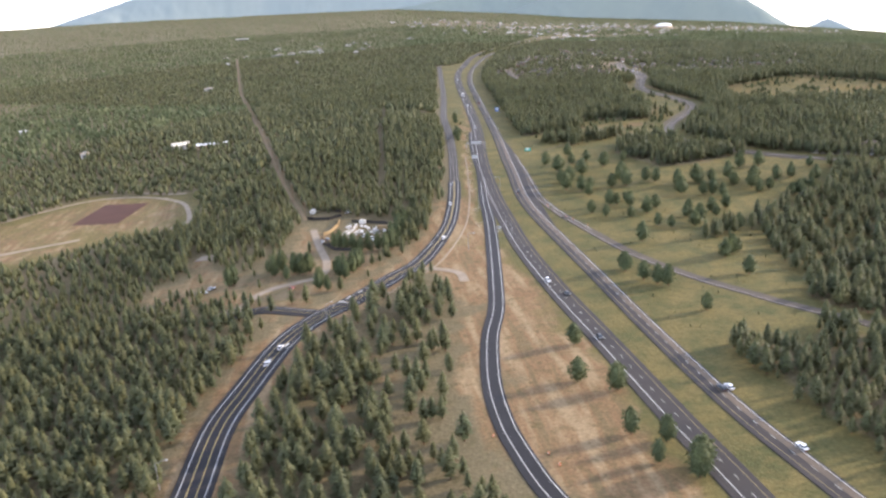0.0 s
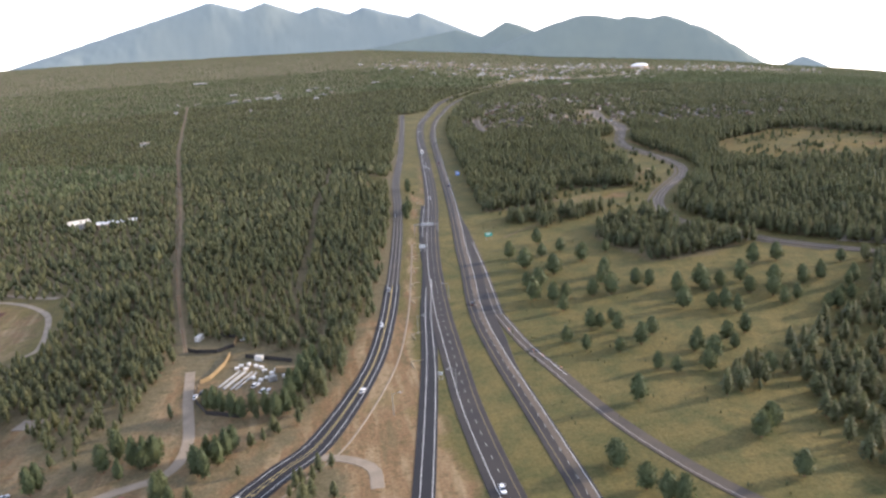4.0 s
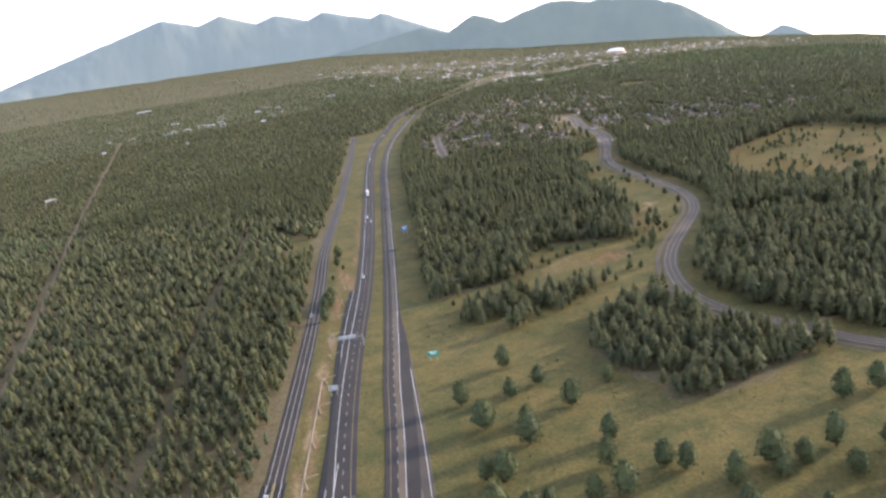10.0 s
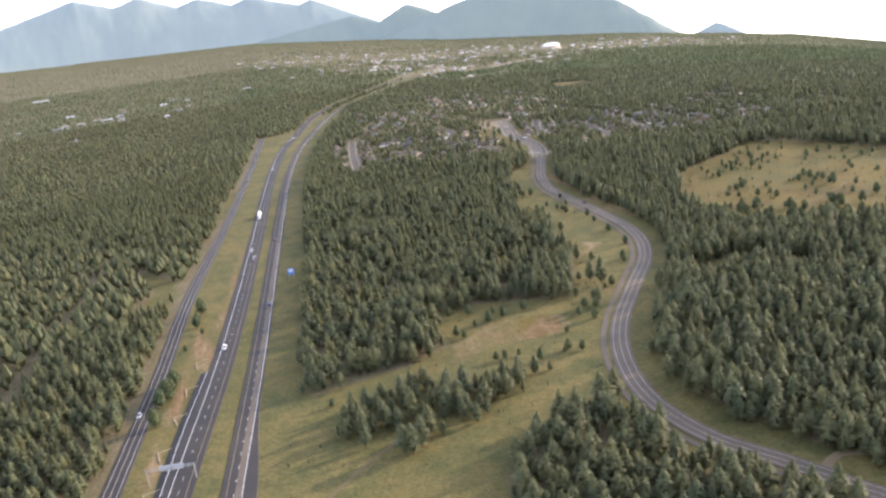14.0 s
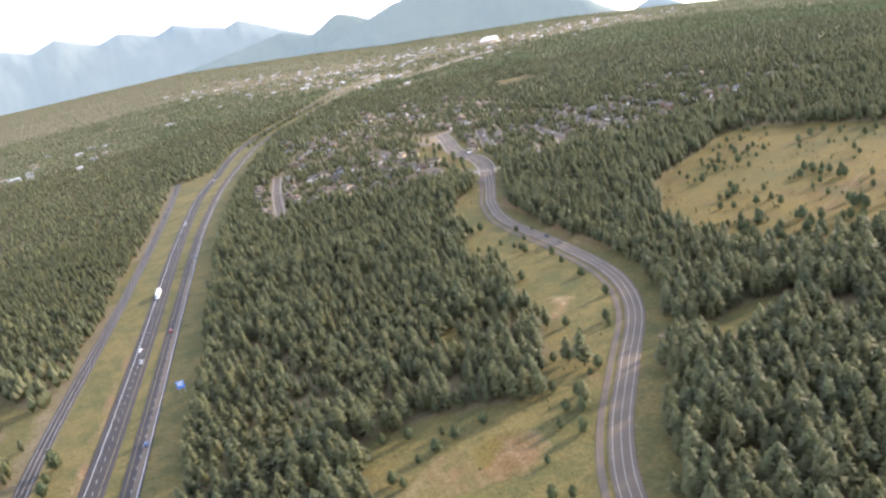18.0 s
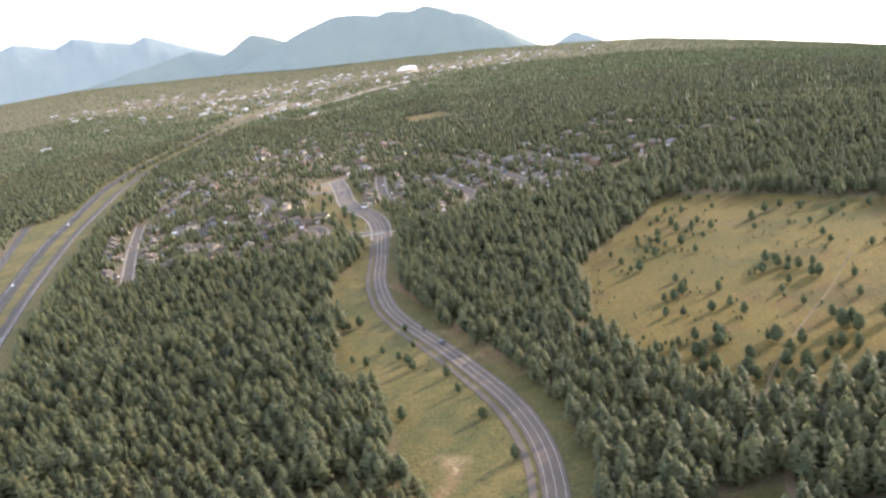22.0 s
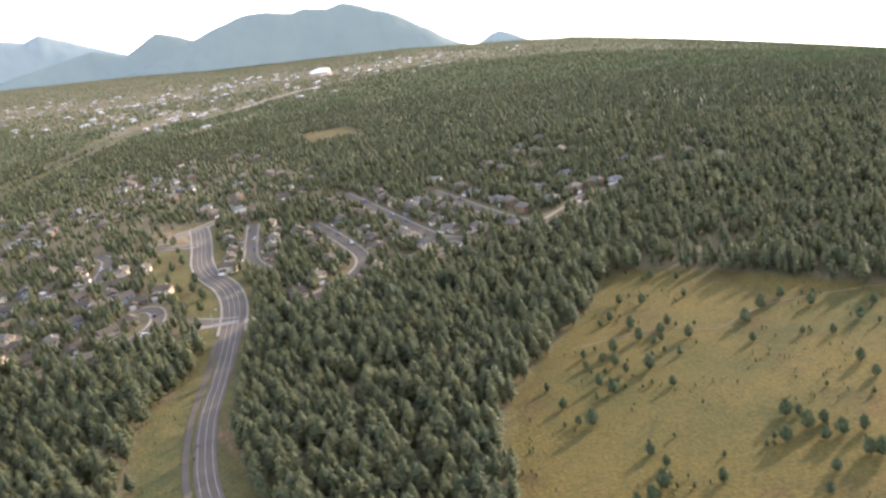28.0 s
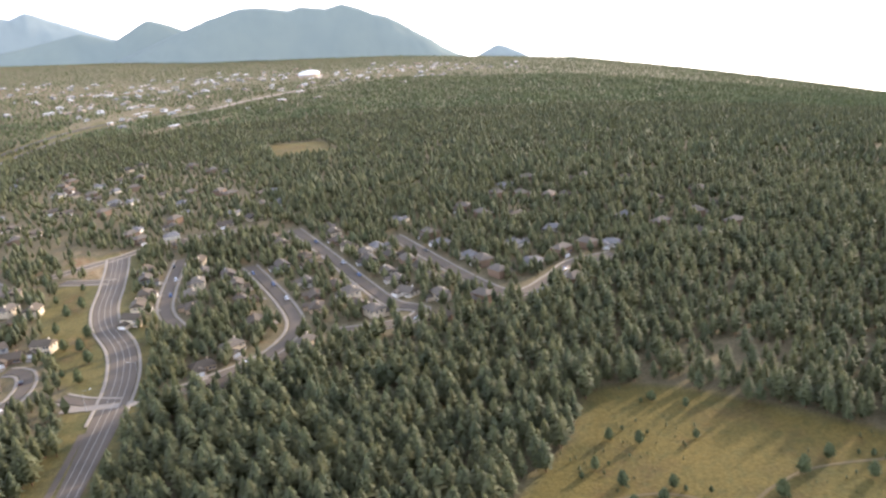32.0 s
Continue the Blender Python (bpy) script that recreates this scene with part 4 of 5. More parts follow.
FIELD_PINES = [(687, 1255), (694, 1243), (654, 1242), (661, 1233), (637, 1229), (680, 1223), (638, 1215), (603, 1206), (651, 1204), (632, 1202), (616, 1201), (643, 1200), (607, 1198), (598, 1198), (638, 1194), (574, 1194), (608, 1190), (648, 1187), (705, 1185), (691, 1184), (607, 1182), (592, 1181), (675, 1179), (616, 1177), (633, 1177), (570, 1177), (592, 1172), (707, 1169), (567, 1163), (662, 1163), (612, 1159), (570, 1158), (680, 1152), (723, 1149), (707, 1144), (688, 1143), (572, 1128), (674, 1120), (571, 1119), (623, 1113)]
FIELD_PINES_MIDDLE = [(550, 1110), (562, 1110), (626, 1110), (668, 1109), (555, 1108), (621, 1102), (610, 1102), (628, 1101), (578, 1100), (620, 1094), (538, 1093), (626, 1092), (501, 1092), (633, 1089), (544, 1087), (675, 1087), (498, 1082), (557, 1081), (568, 1080), (607, 1080), (622, 1079), (503, 1077), (624, 1076), (596, 1074), (500, 1070), (565, 1067), (633, 1062), (510, 1061), (520, 1061), (507, 1060), (516, 1060), (529, 1060), (540, 1058), (591, 1055), (536, 1050), (525, 1049), (532, 1047), (518, 1046), (520, 1045), (615, 1043)]
FIELD_PINES_SOUTH = [(551, 1037), (588, 1035), (552, 1033), (510, 1032), (515, 1030), (533, 1029), (582, 1024), (587, 1023), (557, 1023), (546, 1019), (521, 1017), (583, 1016), (538, 1013), (563, 1013), (521, 1012), (566, 1010), (527, 1007), (553, 1006), (541, 1005), (569, 1004), (530, 1002), (539, 1000), (525, 999), (541, 989), (540, 986), (660, 1050), (690, 1040), (640, 1010), (610, 1000), (580, 992), (560, 985), (650, 1030), (700, 1075), (725, 1110), (735, 1140), (600, 1015), (572, 1006), (625, 1030)]
tg = random.Random(4)
first = list(PINE_KINDS)
FIELD_BUSHES = [(cx + float(tg.gauss(0, 9)), cy + float(tg.gauss(0, 6))) for cx, cy in FIELD_PINES[::2] + FIELD_PINES_MIDDLE[::3] for _ in range(2)]
FIELD_BUSHES = [p for p in FIELD_BUSHES if inside(FIELD, np.array([p[0]]), np.array([p[1]]))[0]]
YARD_PINES = [(-50, 480), (-45, 477), (-47, 485), (-41, 479), (-88, 468), (-86, 472), (-34, 446), (-29, 443), (-33, 451), (-24, 471), (-19, 462), (-15, 472), (-10, 484), (-20, 479), (-22, 465), (-12, 478), (-27, 529), (-23, 526), (-19, 523), (-14, 519), (-9, 515), (-4, 518), (2, 515), (7, 511), (11, 515), (15, 519), (12, 530), (12, 541), (17, 552), (23, 567), (19, 560), (16, 536), (21, 545), (-62, 478), (-58, 488), (-54, 470)]
GREEN_PINES = [(474, 1462), (481, 1448), (488, 1472), (478, 1500), (492, 1512), (476, 1530), (484, 1556), (494, 1566), (480, 1588), (498, 1604), (470, 1484), (486, 1492)]
for spots, lo, hi in ((YARD_PINES, 8, 13), (MEADOW_PINES_EAST, 7, 12), (HIGHWAY_PINES, 6, 11), (GREEN_PINES, 4, 8), (MEADOW_PINES, 9, 14), (MEADOW_PINES_SOUTH, 7.5, 12.5), (VERGE_PINES, 3, 6.5), (AVENUE_PINES, 3.5, 7), (FIELD_PINES, 3.5, 7), (FIELD_PINES_MIDDLE, 4, 7.5), (FIELD_PINES_SOUTH, 4.5, 8.5), (FIELD_BUSHES, 1.4, 2.8)):
    for x, y in spots:
        h = tg.uniform(lo, hi)
        w = h * tg.uniform(.95, 1.25) * (0.72 if spots is YARD_PINES else 1)
        m = place(x, y, tg.uniform(0, 360)) @ Matrix.Diagonal((w, w * tg.uniform(.92, 1.08), h, 1))
        if first:
            first.pop().matrix_world = m
        else:
            copy_thing(tg.choice(PINE_KINDS), m).matrix_world = m
# low shrubs and tufts in the open grass
sx, sy = [], []
for p, n in ((MEADOW, 900), (FIELD, 1300), (VERGE, 260)):
    lo, hi = np.min(p, 0), np.max(p, 0)
    x, y = rng.uniform(lo[0], hi[0], n), rng.uniform(lo[1], hi[1], n)
    k = inside(p, x, y) & (wander(x, y, 30, 31) > 0.4)
    sx.append(x[k]), sy.append(y[k])
sx, sy = np.concatenate(sx), np.concatenate(sy)
shrubs = plant("shrub", sx, sy, rng.uniform(0.6, 2.2, len(sx)) ** 1.25, 1, "low dark shrubs scattered over dry grass")
shrubs["category"] = "shrub"

# ---- things: houses ----
WALLS = [material("stucco_" + n, c, 0.9, vary=0.1, scale=0.2) for n, c in (("tan", (0.46, 0.33, 0.21)), ("beige", (0.54, 0.44, 0.31)), ("grey", (0.26, 0.255, 0.245)), ("white", (0.62, 0.56, 0.46)), ("brown", (0.22, 0.145, 0.095)))]
ROOFS = [material("shingles_" + n, c, 0.9, vary=0.2, scale=0.25, fine=14) for n, c in (("grey", (0.13, 0.108, 0.085)), ("brown", (0.1, 0.078, 0.056)), ("dark", (0.085, 0.069, 0.053)), ("pale", (0.16, 0.152, 0.145)))]
GLASS = material("window_glass", (0.06, 0.07, 0.08), 0.12, vary=0.1)
TRIM = material("white_trim", (0.72, 0.7, 0.66), 0.6, vary=0.08)


def gable(bm, x0, y0, x1, y1, z, rise, over=0.6, hip=0.0):
    """A pitched roof with eaves, its ridge along x; hip draws the ridge's ends in."""
    x0, x1, y0, y1 = x0 - over, x1 + over, y0 - over, y1 + over
    my = (y0 + y1) / 2
    v = [bm.verts.new(p) for p in ((x0, y0, z), (x1, y0, z), (x1, y1, z), (x0, y1, z), (x0 + hip, my, z + rise), (x1 - hip, my, z + rise),
                                   (x0, y0, z - .25), (x1, y0, z - .25), (x1, y1, z - .25), (x0, y1, z - .25))]
    for f in ((0, 1, 5, 4), (2, 3, 4, 5), (1, 2, 5), (3, 0, 4), (6, 7, 1, 0), (7, 8, 2, 1), (8, 9, 3, 2), (9, 6, 0, 3), (9, 8, 7, 6)):
        bm.faces.new([v[i] for i in f])
    return bm


def house(wall, roof, two, hip, label, plain=False):
    ob = thing("house", Matrix.Identity(4), label, "house", "suburban houses")
    h = 5.6 if two else 3.1
    w, d = 13.5, 9.5
    bm = bmesh.new()
    box(bm, -w / 2, -d / 2, -0.6, w / 2, d / 2, h)
    if not hip:
        for s in (-1, 1):
            v = [bm.verts.new(p) for p in ((s * w / 2, -d / 2, h), (s * w / 2, d / 2, h), (s * w / 2, 0, h + 2.6))]
            bm.faces.new(v)
    part("wall", bm, wall, ob)
    part("wall", box(bmesh.new(), -w / 2 - 0.2, -d / 2 - 4.5, -0.6, -w / 2 + 6.3, -d / 2, 2.9), wall, ob, "garage wing wall")
    part("roof", gable(bmesh.new(), -w / 2, -d / 2, w / 2, d / 2, h + 0.05, 2.9, hip=4.6 if hip else 0.0), roof, ob)
    bm = bmesh.new()
    gable(bm, -2.3, -3.25, 2.3, 3.25, 0, 1.9, hip=1.2)
    bmesh.ops.transform(bm, matrix=pose(-w / 2 + 3.05, -d / 2 - 2.0, 2.95, 0, 0, 90), verts=bm.verts)
    part("roof", bm, roof, ob, "lower roof over the garage")
    part("garage_door", box(bmesh.new(), -w / 2 + 0.6, -d / 2 - 4.58, -0.05, -w / 2 + 5.4, -d / 2 - 4.5, 2.3), TRIM, ob, "white panelled garage door")
    if plain:
        part("window", box(bmesh.new(), 2.6, -d / 2 - 0.06, 0.9, 6.2, -d / 2, 2.2), GLASS, ob, "dark window band")
        return ob
    part("front_door", box(bmesh.new(), 0.6, -d / 2 - 0.07, 0, 1.6, -d / 2, 2.1), ROOFS[1], ob, "brown front door")
    for fx in (2.6, 4.7):
        for z in ((0.9, 3.7) if two else (0.9,)):
            wi = part("window", box(bmesh.new(), fx, -d / 2 - 0.06, z, fx + 1.5, -d / 2, z + 1.3), GLASS, ob, "dark window pane")
            part("window_frame", box(bmesh.new(), fx - .1, -d / 2 - 0.1, z - .14, fx + 1.6, -d / 2, z - .02), TRIM, wi)
    for fy in (-2.5, 1.0):
        for s in (-1, 1):
            part("window", box(bmesh.new(), s * w / 2, fy, h - 2.0, s * (w / 2 + 0.06), fy + 1.6, h - 0.8), GLASS, ob, "dark window pane")
    for fx in (-5, -1.2, 3):
        part("window", box(bmesh.new(), fx, d / 2, h - 2.2, fx + 1.8, d / 2 + 0.06, h - 0.8), GLASS, ob, "dark window pane")
    part("chimney", box(bmesh.new(), 3.4, 0.8, h, 4.3, 1.8, h + 3.6, 0.05), wall, ob)
    part("driveway", box(bmesh.new(), -w / 2 + 0.4, -d / 2 - 10.5, -0.2, -w / 2 + 5.8, -d / 2 - 4.6, 0.06), CONCRETE, ob, "pale concrete driveway")
    return ob


HOUSE_KINDS = [house(WALLS[0], ROOFS[1], False, True, "single-storey tan stucco house with brown hipped roof"), house(WALLS[1], ROOFS[0], True, True, "two-storey beige house with grey hipped roof and garage"),
               house(WALLS[2], ROOFS[2], True, False, "two-storey grey house with dark gabled roof"), house(WALLS[3], ROOFS[0], False, False, "single-storey white house with grey gabled roof"),
               house(WALLS[4], ROOFS[1], False, False, "single-storey brown house with brown gabled roof"), house(WALLS[1], ROOFS[1], True, False, "two-storey beige house with brown gabled roof")]
FAR_KINDS = [house(WALLS[3], ROOFS[3], False, True, "single-storey white house with pale grey roof among pines", True), house(WALLS[4], ROOFS[0], True, True, "two-storey brown house with grey roof among pines", True), house(WALLS[1], ROOFS[2], False, False, "single-storey beige house with dark roof among pines", True)]
first, far_first = list(HOUSE_KINDS), list(FAR_KINDS)
for x, y, a in SITES:
    m = place(x, y, a + tg.choice((0, 0, 0, 180)))
    fresh, kinds = (far_first, FAR_KINDS) if y > 1690 or x > 680 else (first, HOUSE_KINDS)
    if fresh:
        fresh.pop().matrix_world = m @ Matrix.Diagonal((0.8, 0.8, 0.8, 1))
    else:
        copy_thing(tg.choice(kinds), m)

# ---- things: the far town ----
PALE = [material("pale_wall_" + n, c, 0.85, vary=0.1, scale=0.05) for n, c in (("white", (0.55, 0.52, 0.47)), ("sand", (0.4, 0.31, 0.22)), ("grey", (0.3, 0.29, 0.27)))]


def block(l, d, h, wall, label, name="town_building"):
    ob = thing(name, Matrix.Identity(4), label, "building", "buildings of the far town")
    part("wall", box(bmesh.new(), -l / 2, -d / 2, -3, l / 2, d / 2, h), wall, ob)
    part("roof", box(bmesh.new(), -l / 2 - .4, -d / 2 - .4, h, l / 2 + .4, d / 2 + .4, h + 0.7), tg.choice((TRIM, PALE[2], PALE[1])), ob, "flat roof")
    bm = bmesh.new()
    box(bm, -l / 2 + 2, -d / 2 - 0.1, h * 0.35, l / 2 - 2, -d / 2, h * 0.7)
    part("window", bm, GLASS, ob, "dark band of glazing")
    part("vent", box(bmesh.new(), -2, -1.5, h + 0.7, 2, 1.5, h + 2.0), PALE[2], ob, "rooftop plant box")
    return ob


for x, y, a, l, d, h in BLOCKS:
    block(l, d, h, tg.choice(PALE), "low pale commercial building among trees").matrix_world = place(x, y, a)
arena = thing("arena", place(*DOME, 20), "round arena with a shallow white domed roof", "arena")
bm = bmesh.new()
bmesh.ops.create_cone(bm, cap_ends=True, segments=40, radius1=31, radius2=31, depth=11, matrix=Matrix.Translation((0, 0, 4)))
part("wall", bm, PALE[1], arena)
bm = bmesh.new()
bmesh.ops.create_uvsphere(bm, u_segments=40, v_segments=20, radius=1.0)
bmesh.ops.delete(bm, geom=[v for v in bm.verts if v.co.z < -0.02], context="VERTS")
bmesh.ops.transform(bm, matrix=Matrix.Translation((0, 0, 10)) @ Matrix.Diagonal((32, 32, 10.5, 1)), verts=bm.verts)
part("roof", bm, TRIM, arena, "smooth white dome")

# ---- things: buildings near the highway ----
hall = thing("hall", place(-219, 1010, 25), "white gabled metal hall among pines", "building")
part("wall", box(bmesh.new(), -9, -6, -3, 9, 6, 5), WALLS[3], hall)
part("roof", gable(bmesh.new(), -9, -6, 9, 6, 5.05, 2.4), WALLS[3], hall, "pale metal roof")
part("door", box(bmesh.new(), -2, -6.1, 0, 2, -6, 3.6), PALE[2], hall)
shed = thing("long_shed", place(-181, 1006, 12), "long low building with a white roof among pines", "building")
part("wall", box(bmesh.new(), -17, -5, -3, 17, 5, 3.6), WALLS[0], shed)
part("roof", gable(bmesh.new(), -17, -5, 17, 5, 3.65, 1.5), TRIM, shed, "white metal roof")
for fx in range(-14, 15, 4):
    part("window", box(bmesh.new(), fx, -5.06, 1, fx + 1.6, -5, 2.2), GLASS, shed)
for x, y, l in ((-481, 1228, 10), (-329, 1001, 8), (-296, 1699, 14), (-126, 2458, 18), (-150, 2480, 14), (-105, 2500, 14), (-180, 2440, 16), (-210, 2430, 14), (-400, 3144, 40), (-95, 2440, 12)):
    block(l, 9, 5, PALE[0], "small pale building in the pine forest", "cabin").matrix_world = place(x, y, 15)
lodge = thing("lodge", place(452, 690, 40), "dark grey roofed building beside a car park", "building")
part("wall", box(bmesh.new(), -11, -7, -3, 11, 7, 4.4), WALLS[2], lodge)
part("roof", gable(bmesh.new(), -11, -7, 11, 7, 4.45, 3.4, hip=3), ROOFS[2], lodge, "dark grey hipped roof")
for fx in (-8, -4, 0, 4, 8):
    part("window", box(bmesh.new(), fx - 1, -7.06, 1, fx + 1, -7, 2.6), GLASS, lodge)
lot = strip("pavement", smooth_line([(405, 702), (420, 692), (440, 680)]), -9, 9, 0.2, CONCRETE, thick=0.5)
tagged(lot, "pale concrete car park", "car park", kind="structure")
lot = strip("pavement", smooth_line([(487, 1652), (500, 1663), (516, 1670)]), -9, 14, 0.18, DIRT, thick=0.3)
tagged(lot, "bare dirt lot beside the avenue", "lot", kind="structure")

# ---- things: sports ground ----
CLAY = material("red_clay", (0.07, 0.032, 0.022), 0.95, vary=0.2, scale=0.06)
infield = strip("sports_pitch", smooth_line([(-234, 700), (-223, 766)], 5), -21, 20, 0.15, CLAY, thick=0.2)
tagged(infield, "dark red clay sports pitch", "sports pitch", kind="structure")
pad = strip("pavement", smooth_line([(-120, 546), (-107, 541)], 4), -5, 5, 0.2, CONCRETE, thick=0.2)
tagged(pad, "pale concrete slab among pines", "slab", kind="structure")

# ---- things: storage yard ----
WOOD = material("tan_fence_boards", (0.27, 0.19, 0.1), 0.9, vary=0.2, scale=0.5)
STEEL = material("galvanised_steel", (0.3, 0.3, 0.29), 0.6, metal=0.25, vary=0.1)
RUBBER = material("black_rubber", (0.02, 0.02, 0.02), 0.8, vary=0.2)
PAINTS = {n: material(n + "_car_paint", c, 0.3, vary=0.05) for n, c in (("white", (0.75, 0.75, 0.74)), ("black", (0.02, 0.02, 0.022)), ("silver", (0.4, 0.41, 0.42)), ("red", (0.3, 0.03, 0.02)), ("blue", (0.04, 0.08, 0.2)), ("yellow", (0.6, 0.4, 0.05)))}
LAMP = material("lamp_lens", (0.7, 0.68, 0.6), 0.2, vary=0.05)
TAIL = material("tail_lens", (0.35, 0.02, 0.02), 0.3, vary=0.05)


def fence_run(a, b, label, mat):
    L = math.hypot(b[0] - a[0], b[1] - a[1]) * K
    ob = thing("fence", place((a[0] + b[0]) / 2, (a[1] + b[1]) / 2, math.degrees(math.atan2(b[1] - a[1], b[0] - a[0]))), label, "fence", "yard fence")
    n = max(2, int(L / 2.4))
    for k in range(n + 1):
        x = -L / 2 + L * k / n
        part("post", box(bmesh.new(), x - .06, -.06, -.5, x + .06, .06, 2.3), mat, ob)
    for k in range(n):
        x = -L / 2 + L * k / n
        part("panel", box(bmesh.new(), x + .08, -.03, 0.05, x + L / n - .08, .03, 2.15), mat, ob)
    return ob


DARKWOOD = material("dark_stained_boards", (0.045, 0.04, 0.036), 0.9, vary=0.25, scale=0.5)
for a, b, m in (((-36, 557), (-34, 539), DARKWOOD), ((-34, 539), (-27, 524), DARKWOOD), ((-27, 524), (-10, 516), DARKWOOD), ((-49, 611), (-44, 607), DARKWOOD), ((-44, 607), (-32, 604), DARKWOOD), ((-32, 604), (-23, 611), DARKWOOD), ((-23, 611), (-23, 625), WOOD), ((-23, 625), (-36, 632), DARKWOOD), ((-24, 598), (-25, 585), WOOD), ((-25, 585), (-28, 574), WOOD), ((-28, 574), (-31, 566), WOOD), ((-31, 566), (-35, 562), WOOD), ((-15, 592), (-1, 585), DARKWOOD), ((-1, 585), (11, 578), DARKWOOD), ((-32, 543), (-29, 533), DARKWOOD)):
    fence_run(a, b, ("tan" if m is WOOD else "dark stained") + " board fence round a storage yard", m)


def container(paint, label, l=6.0, w=2.4, h=2.6):
    ob = thing("storage_container", Matrix.Identity(4), label, "container", "yard containers")
    bm = bmesh.new()
    n = int(l / 0.3)
    side = [(-l / 2 + l * k / n, w / 2 - (.05 if k % 4 in (1, 2) else 0)) for k in range(n + 1)]
    ring = [(x, -y) for x, y in side] + side[::-1]
    low, high = ([bm.verts.new((x, y, z)) for x, y in ring] for z in (0.15, h))
    for k in range(len(ring)):
        bm.faces.new((low[k - 1], low[k], high[k], high[k - 1]))
    bm.faces.new(high), bm.faces.new(low[::-1])
    part("body", bm, paint, ob)
    for s in (-1, 1):
        part("door", box(bmesh.new(), l / 2, s * w / 4 - .55, .3, l / 2 + .05, s * w / 4 + .55, h - .2), paint, ob)
    part("skid", box(bmesh.new(), -l / 2, -w / 2 + .2, 0, l / 2, w / 2 - .2, .15), STEEL, ob)
    return ob


BOXPAINT = {"white": PALE[0], "tan": WOOD, "grey": PALE[2]}
for x, y, a, c, l in ((8, 566, -12, "tan", 9), (-7, 586, -25, "white", 4), (2, 556, 30, "grey", 3.5), (-45, 628, 70, "white", 6)):
    container(BOXPAINT[c], c + " steel storage container on bare ground", l).matrix_world = place(x, y, a)


def pipe_stack(label):
    ob = thing("pipe_stack", Matrix.Identity(4), label, "pipes", "stacked pipes")
    for row, n in ((0, 3), (1, 2)):
        for k in range(n):
            part("pipe", rod(bmesh.new(), (-10, (k - n / 2 + .5) * .4, .28 + row * .3), (10, (k - n / 2 + .5) * .4, .28 + row * .3), .15, n=8), STEEL, ob)
    for x in (-7, 0, 7):
        part("bearer", box(bmesh.new(), x - .1, -.9, 0, x + .1, .9, .13), WOOD, ob)
    return ob


p0 = pipe_stack("long grey pipes stacked on timber bearers")
p0.matrix_world = place(-14, 560, 66)
for x, y in ((-17.5, 561), (-18, 562.5), (-11.5, 559), (-20.5, 564)):
    copy_thing(p0, place(x, y, 66 + (x % 3)))


def crate(label):
    """A low pallet box with a lid on two skids."""
    ob = thing("crate", Matrix.Identity(4), label, "crate", "crates in the yard")
    part("body", box(bmesh.new(), -1.0, -.7, .15, 1.0, .7, 1.2, .03), PALE[0], ob)
    part("lid", box(bmesh.new(), -1.05, -.75, 1.2, 1.05, .75, 1.3), TRIM, ob, "white lid")
    for y in (-.5, .5):
        part("skid", box(bmesh.new(), -1.0, y - .08, 0, 1.0, y + .08, .15), WOOD, ob)
    return ob


crate_spots = [(-18, 576), (-16, 579), (-13, 574), (-12, 580), (-8, 577), (-5, 574), (-3, 569), (1, 565), (3, 569), (-8, 561), (-4, 557), (-1, 559), (8, 559), (0, 538)]
c0 = crate("pale weathered storage crate on yard gravel")
c0.matrix_world = place(*crate_spots[0], 20)
for k, (x, y) in enumerate(crate_spots[1:]):
    copy_thing(c0, place(x, y, 37 * k))


# ---- things: vehicles ----
def car(paint, label, long=4.6, tall=1.5, name="car"):
    ob = thing(name, Matrix.Identity(4), label, "car", "cars on the roads")
    w, l = 0.9, long / 2
    bm = bmesh.new()
    box(bm, -l, -w, .32, l, w, .86, .12)
    body = part("body", bm, paint, ob)
    bm = bmesh.new()
    v = [bm.verts.new(p) for p in ((-l * .82, -w * .92, .84), (l * .45, -w * .92, .84), (l * .45, w * .92, .84), (-l * .82, w * .92, .84), (-l * .6, -w * .74, tall - .06), (l * .12, -w * .74, tall - .06), (l * .12, w * .74, tall - .06), (-l * .6, w * .74, tall - .06))]
    for f in ((0, 1, 5, 4), (1, 2, 6, 5), (2, 3, 7, 6), (3, 0, 4, 7), (4, 5, 6, 7), (3, 2, 1, 0)):
        bm.faces.new([v[i] for i in f])
    part("window", bm, GLASS, ob, "dark glazed cabin")
    part("roof", box(bmesh.new(), -l * .62, -w * .76, tall - .07, l * .14, w * .76, tall, .03), paint, ob)
    for x in (-l * .62, l * .62):
        for y in (-w, w):
            wh = part("wheel", rod(bmesh.new(), (x, y - .1, .33), (x, y + .1, .33), .33, n=12), RUBBER, ob, "black tyre")
            part("rim", rod(bmesh.new(), (x, y - .11, .33), (x, y + .11, .33), .19, n=8), STEEL, wh)
    for y in (-.62, .62):
        part("headlight", box(bmesh.new(), l - .03, y - .18, .58, l + .02, y + .18, .74), LAMP, ob)
        part("tail_light", box(bmesh.new(), -l - .02, y - .18, .58, -l + .03, y + .18, .76), TAIL, ob)
    return ob


def pickup(paint, label):
    ob = car(paint, label, 5.4, 1.75, "pickup_truck")
    part("cargo_bed", box(bmesh.new(), -2.62, -.86, .84, -1.7, .86, 1.05), RUBBER, ob)
    return ob


